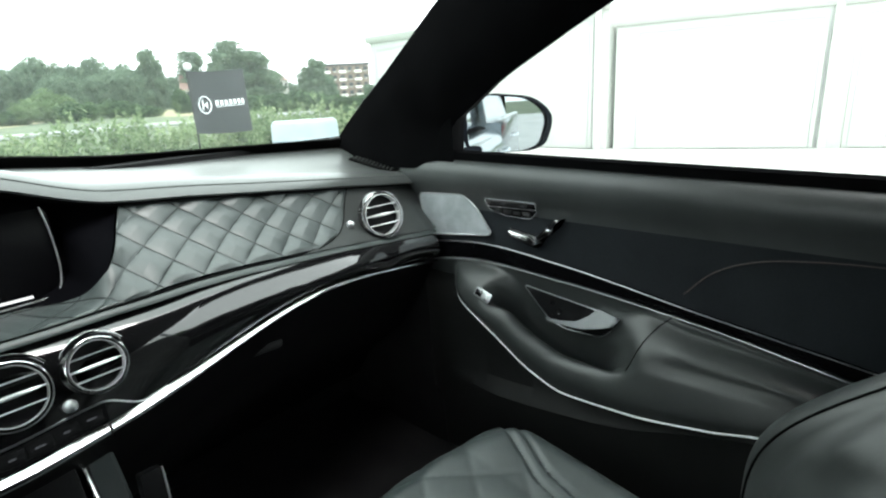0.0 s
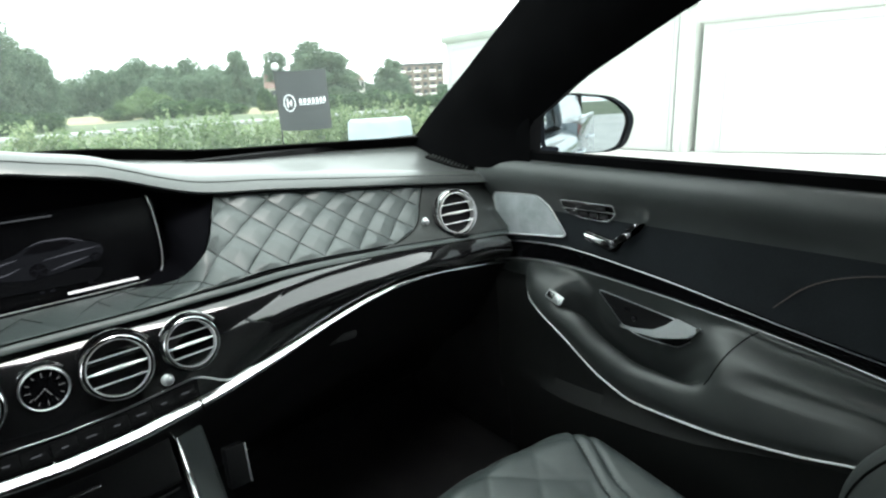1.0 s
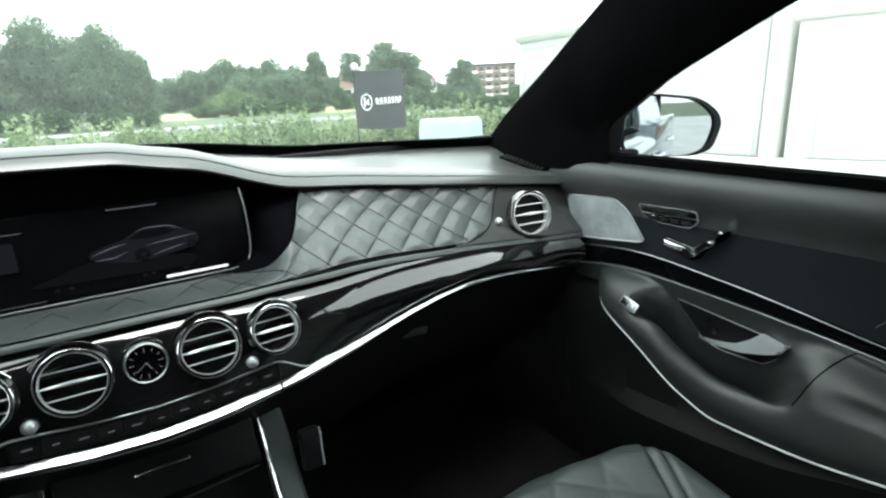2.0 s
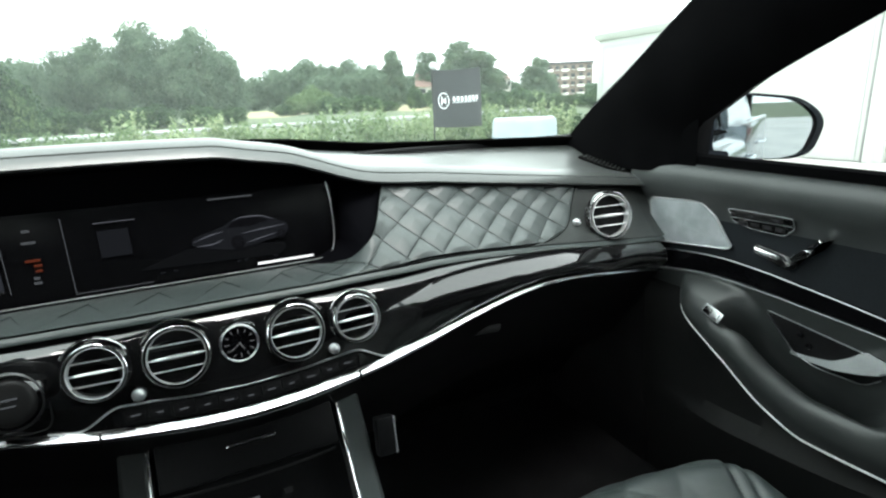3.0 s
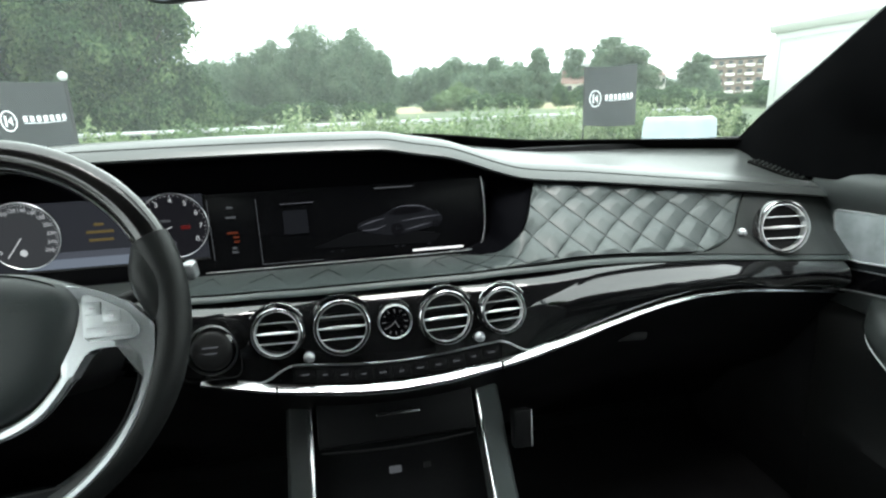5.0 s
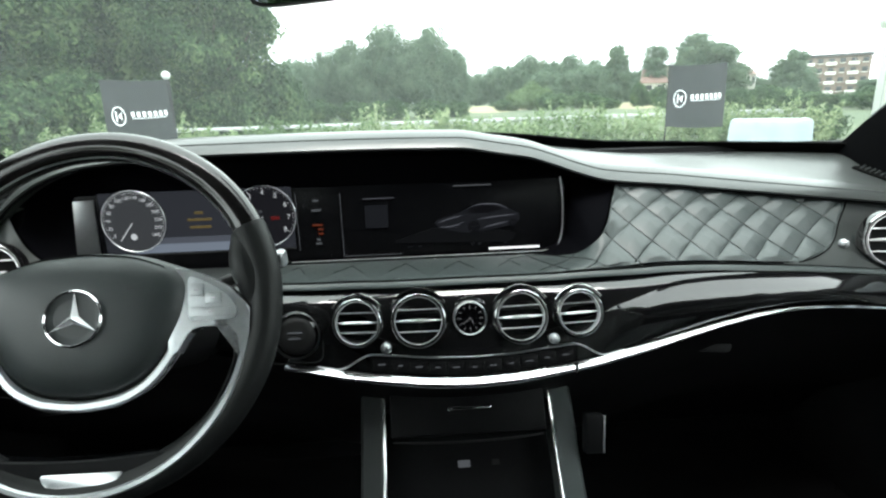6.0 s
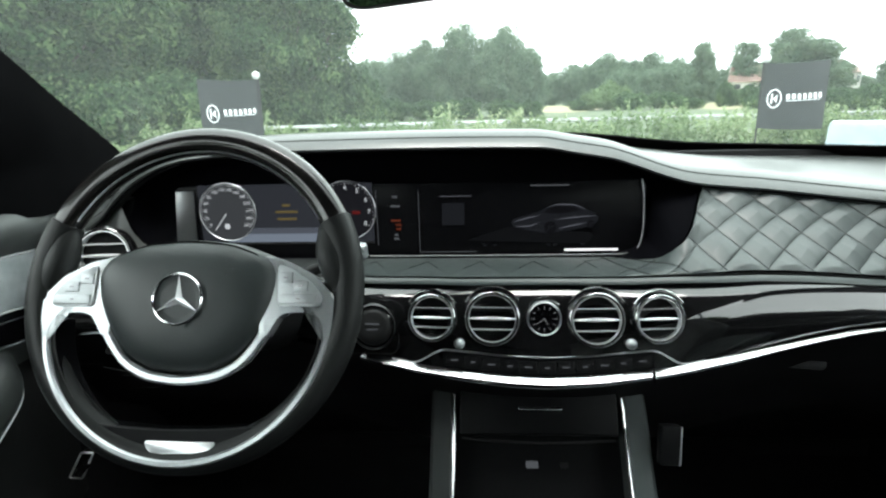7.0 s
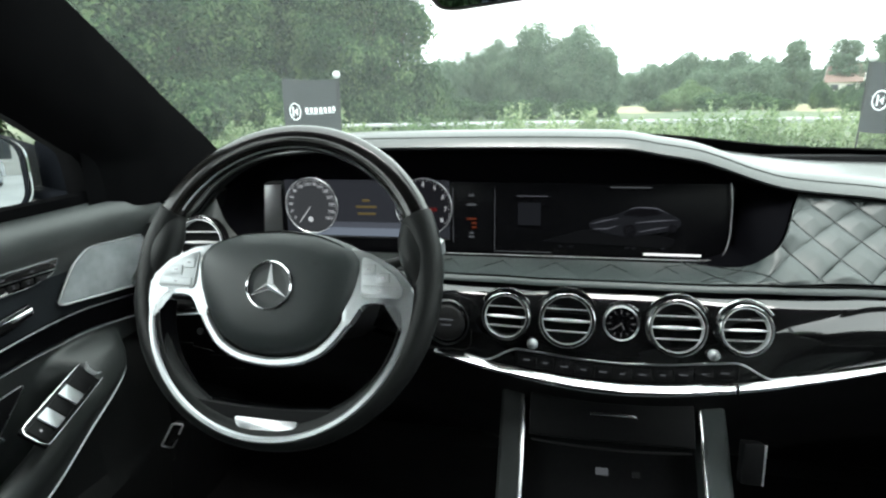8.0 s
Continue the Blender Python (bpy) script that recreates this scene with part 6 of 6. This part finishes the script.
hedge()
rail = thing("guard_rail", "pale steel guard rail behind the hedge", "rail")
part("beam", sweep([(-5.2, 9.95, 0.780), (7, 9.95, 0.780)], [(-0.02, -0.032), (0.02, -0.032), (0.03, 0.0), (0.02, 0.032), (-0.02, 0.032)]), STEEL, rail)
for k in range(7):
    part("post", box(0.06, 0.06, 0.79, 0.01, pose(-5.1 + 2 * k, 10.0, 0.395)), STEEL, rail)


# ---- outside: flags ----
def flag(x, y, dx, dy, label, lean):
    f = thing("flag", label, "flag", "pennants on the front wings", m=pose(x, y, 0.764) @ Matrix.Scale(0.30, 4))
    w = math.hypot(dx, dy)
    part("pole", sweep([(0, 0.02, 0), (lean * 0.5, 0.02, 0.8), (lean, 0.02, 1.50)], circle(0.010, 12)), PLASTIC, f, "slim dark pole")
    part("finial", lathe([(0.0001, 0.050)] + [(0.050 * math.sin(a), 0.050 * math.cos(a)) for a in spread(0.25, 2.9, 10)] + [(0.0001, -0.050)], 18, pose(lean, 0, 1.570)), WHITE, f, "white ball on the pole top")
    part("foot", lathe([(0.0001, 0.40), (0.03, 0.40), (0.05, 0.34), (0.05, 0.30)], 24), STEEL, f)
    wave = lambda u, v: Vector((lean * (0.45 + 0.5 * v) + dx * u, dy * u + 0.03 * math.sin(5.5 * u + 1.5 * v), 0.755 + 0.765 * v - 0.02 * u * (1 - v) - 0.012 * math.sin(4 * u)))
    rows = [[wave(u, v) for v in spread(0, 1, 16)] for u in spread(-0.03, 1, 26)]
    cloth = part("cloth", loft(rows), CLOTH, f, "anthracite cloth with a white printed mark")
    flip = dx < 0

    def at(u, v, off):
        q = 1 - u if flip else u
        a = wave(q, v)
        n = Vector((dy, -dx, 0)).normalized() * (-1 if flip else 1)
        n = n if n.y < 0 else -n
        return a + n * off
    c0 = (0.22, 0.47)
    ring = [at(c0[0] + 0.115 * math.cos(a) * 0.75 / w * 0.80, c0[1] + 0.135 * math.sin(a), 0.012) for a in spread(0, 2 * math.pi * 35 / 36, 36)]
    part("printed_ring", sweep(ring, circle(0.007, 6), up=(0, -1, 0), closed=True), PRINT, cloth)

    def bar(u0, v0, u1, v1, h):
        part("printed_bar", sweep([at(u0 + (u1 - u0) * t, v0 + (v1 - v0) * t, 0.012) for t in spread(0, 1, 4)], [(-0.003, -h), (0.003, -h), (0.003, h), (-0.003, h)]), PRINT, cloth)
    part("printed_stroke", sweep([at(0.185, 0.395, 0.012), at(0.185, 0.545, 0.012)], circle(0.010, 6), up=(0, -1, 0)), PRINT, cloth)
    wedge = bmesh.new()
    wedge.faces.new([wedge.verts.new(at(u, v, 0.012)) for u, v in ((0.205, 0.47), (0.268, 0.405), (0.268, 0.535))])
    bmesh.ops.solidify(wedge, geom=list(wedge.faces), thickness=0.006)
    part("printed_wedge", wedge, PRINT, cloth, smooth=0)
    for k in range(7):
        u = 0.40 + 0.078 * k
        bar(u, 0.500, u + 0.046, 0.502, 0.030)
    bar(0.40, 0.440, 0.90, 0.442, 0.004)
    return f


flag(0.940, 2.370, 0.60, -0.26, "small anthracite flag with a white round mark on the front wing", 0.02)
flag(-0.940, 2.370, -0.66, -0.28, "small anthracite flag with white print on the front wing", -0.01)


# ---- outside: white garages ----
def garage(label, length, height, doors, m):
    g = thing("garage", label, "garage", "white garages", m=m)
    part("wall", box(length, 3.0, height - 0.08, 0.02, pose(length / 2, 1.5, (height - 0.08) / 2)), WHITE, g)
    part("cornice", sweep([(-0.05, -0.02, height - 0.05), (length + 0.05, -0.02, height - 0.05)], [(-0.06, -0.10), (0.02, -0.10), (0.06, -0.05), (0.075, 0.03), (0.05, 0.07), (-0.06, 0.07)]), WHITE, g)
    for a, b in doors:
        d = part("door", box(b - a, 0.05, height - 0.40, 0.012, pose((a + b) / 2, -0.005, (height - 0.36) / 2)), WHITE, g)
        rim = [(b - 0.06, 0.02), (b - 0.06, height - 0.28), (a + 0.06, height - 0.28), (a + 0.06, 0.02)]
        part("door_frame", sweep([(u, -0.034, v) for u, v in rim], circle(0.008, 6), up=(0, 1, 0)), WHITE_SHADE, d)
        part("post", box(0.10, 0.10, height - 0.1, 0.02, pose(b + 0.09, -0.02, (height - 0.1) / 2)), WHITE, g)
        # thin grey strip imitates the shadow edge beside the post
        part("post_shade_line", box(0.010, 0.03, height - 0.2, 0.003, pose(b + 0.02, -0.035, (height - 0.2) / 2)), WHITE_SHADE, g)
    return g


garage("white-painted garage with panelled doors beside the car", 5.6, 2.28, ((0.15, 2.6), (2.85, 5.35)), pose(8.35, 9.85, 0, 0, 0, -90))
garage("white garage front with a wide panelled door", 8.0, 2.02, ((0.28, 2.72), (3.05, 5.5), (5.75, 7.8)), pose(8.40, 4.15, 0, 0, 0, -73))

cover = thing("covered_box", "pale blue tarpaulin over a box near the hedge", "tarpaulin", m=pose(4.47, 6.93, 0, 0, 0, -33))
rows = []
for k, z in ((1.06, 0.0), (1.03, 0.4), (1.0, 0.72), (0.985, 0.765), (0.95, 0.782), (0.4, 0.785), (0.02, 0.78)):
    rows.append([((0.43 + 0.014 * math.sin(7 * a)) * k * max(-1, min(1, 2.4 * math.cos(a))), 0.25 * k * max(-1, min(1, 2.4 * math.sin(a))), z + 0.006 * math.sin(5 * a)) for a in spread(0, 2 * math.pi * 39 / 40, 40)])
part("cover", loft(rows, closed=True, caps=True), PALE_BLUE, cover)


# ---- outside: far houses ----
def house(name, label, w, d, h, roof_h, wall_mat, roof_mat, floors, cols, m, balcony=False):
    b = thing(name, label, "house", m=m)
    part("wall", box(w, d, h, 0.03, pose(0, d / 2, h / 2)), wall_mat, b)
    bm = bmesh.new()
    e = 0.4
    if roof_h > 1.5:
        v = [bm.verts.new(p) for p in ((-w / 2 - e, -e, h), (w / 2 + e, -e, h), (w / 2 + e, d + e, h), (-w / 2 - e, d + e, h), (-w / 2 - e, d / 2, h + roof_h), (w / 2 + e, d / 2, h + roof_h))]
        for f in ((0, 1, 5, 4), (2, 3, 4, 5), (0, 4, 3), (1, 2, 5), (3, 2, 1, 0)):
            bm.faces.new([v[i] for i in f])
    else:
        bm.free()
        bm = box(w + 2 * e, d + 2 * e, roof_h, 0.05, pose(0, d / 2, h + roof_h / 2))
    part("roof", bm, roof_mat, b, smooth=0)
    if roof_h > 1.5:
        for q in (-1, 1):
            tri = prism([(-d / 2, 0), (d / 2, 0), (0, roof_h * 0.92)], 0.06, 0, facing((q * (w / 2 + e), d / 2, h), (q, 0, 0)))
            part("gable", tri, wall_mat, b, smooth=0)
    fh = h / floors
    for i in range(floors):
        for j in range(cols):
            x, z = -w / 2 + (j + 0.5) * w / cols, (i + 0.55) * fh
            win = part("window", box(w / cols * 0.5, 0.12, fh * 0.5, 0.02, pose(x, -0.02, z)), DARK_GLASS, b)
            part("window_frame", box(w / cols * 0.56, 0.10, fh * 0.07, 0.01, pose(x, -0.04, z - fh * 0.27)), RENDERED, win)
            if balcony and j % 2 == 0:
                part("balcony", box(w / cols * 0.95, 1.1, fh * 0.34, 0.03, pose(x, -0.55, z - fh * 0.32)), RENDERED, b)
    return b


house("apartment_building", "brick apartment building with pale balconies among trees", 17, 12, 11.2, 0.8, BRICK, DARK_ROOF, 4, 6, pose(132.5, 167, 0, 0, 0, -35), True)
house("house", "pale house with a red tiled roof among trees", 3.4, 5, 3.0, 2.2, RENDERED, ROOF, 2, 2, pose(36.9, 82.0, 0, 0, 0, -28))
house("house", "small white house with a red roof in the distance", 5, 5, 4.0, 2.0, RENDERED, ROOF, 2, 2, pose(54.5, 86.5, 0, 0, 0, 40))
shop = house("shop_building", "low white building with a red fascia across the car park", 18, 8, 3.4, 0.4, RENDERED, DARK_ROOF, 1, 6, pose(22, -44, 0, 0, 0, 180))
part("fascia", box(18.4, 0.2, 0.8, 0.03, pose(0, -0.15, 1.15)), RED_PAINT, shop, "red fascia board")
kiosk = house("kiosk", "small pale kiosk with a red band beyond the parked cars", 7, 4, 2.9, 0.3, RENDERED, DARK_ROOF, 1, 3, pose(-10.5, -36, 0, 0, 0, 170))
part("fascia", box(7.3, 0.2, 0.6, 0.03, pose(0, -0.15, 2.5)), RED_PAINT, kiosk, "red fascia board")
for x, y, r in ((-16, -20, 0), (-22, -14, 90), (18, -24, 200)):
    copy_thing(near, pose(x, y - 6, 0, 0, 0, r)).scale = (0.8, 0.8, 0.7)


def parked_car(label, mat, m):
    c = thing("parked_car", label, "car", "parked cars", m=m)
    prof = [(-2.2, 0.35), (-2.25, 0.62), (-2.1, 0.85), (-1.5, 0.95), (-0.95, 1.02), (-0.35, 1.40), (0.6, 1.44), (1.35, 1.05), (2.0, 0.95), (2.2, 0.75), (2.2, 0.35)]
    rows = [[(x * (1 - 0.02 * abs(s)), s * (0.88 if z < 1.0 else 0.72), z) for x, z in prof] for s in (-1, -0.96, 0.96, 1)]
    part("body", loft(rows, closed=True, caps=True), mat, c)
    for s in (-1, 1):
        part("side_window", prism([(-0.85, 1.0), (-0.33, 1.33), (0.55, 1.36), (1.15, 1.05)][::s], 0.02, 0, pose(0, s * 0.845, 0) @ pose(0, 0, 0, 90, 0, 0)), DARK_GLASS, c)
        for x in (-1.4, 1.35):
            w = part("wheel", lathe([(0.0001, 0.1), (0.20, 0.1), (0.31, 0.09), (0.33, 0.0), (0.31, -0.09)], 24, pose(x, s * 0.82, 0.33, -90 * s)), RUBBER, c)
            part("rim", lathe([(0.0001, 0.105), (0.2, 0.108)], 20, pose(x, s * 0.82, 0.33, -90 * s)), STEEL, w)
    return c


parked_car("white parked saloon across the car park", WHITE, pose(-9.5, -24.5, 0, 0, 0, 80))
parked_car("dark parked saloon across the car park", PIANO, pose(-6.6, -21.0, 0, 0, 0, 95))
parked_car("silver parked saloon across the car park", STEEL, pose(-13.4, -26.0, 0, 0, 0, 85))
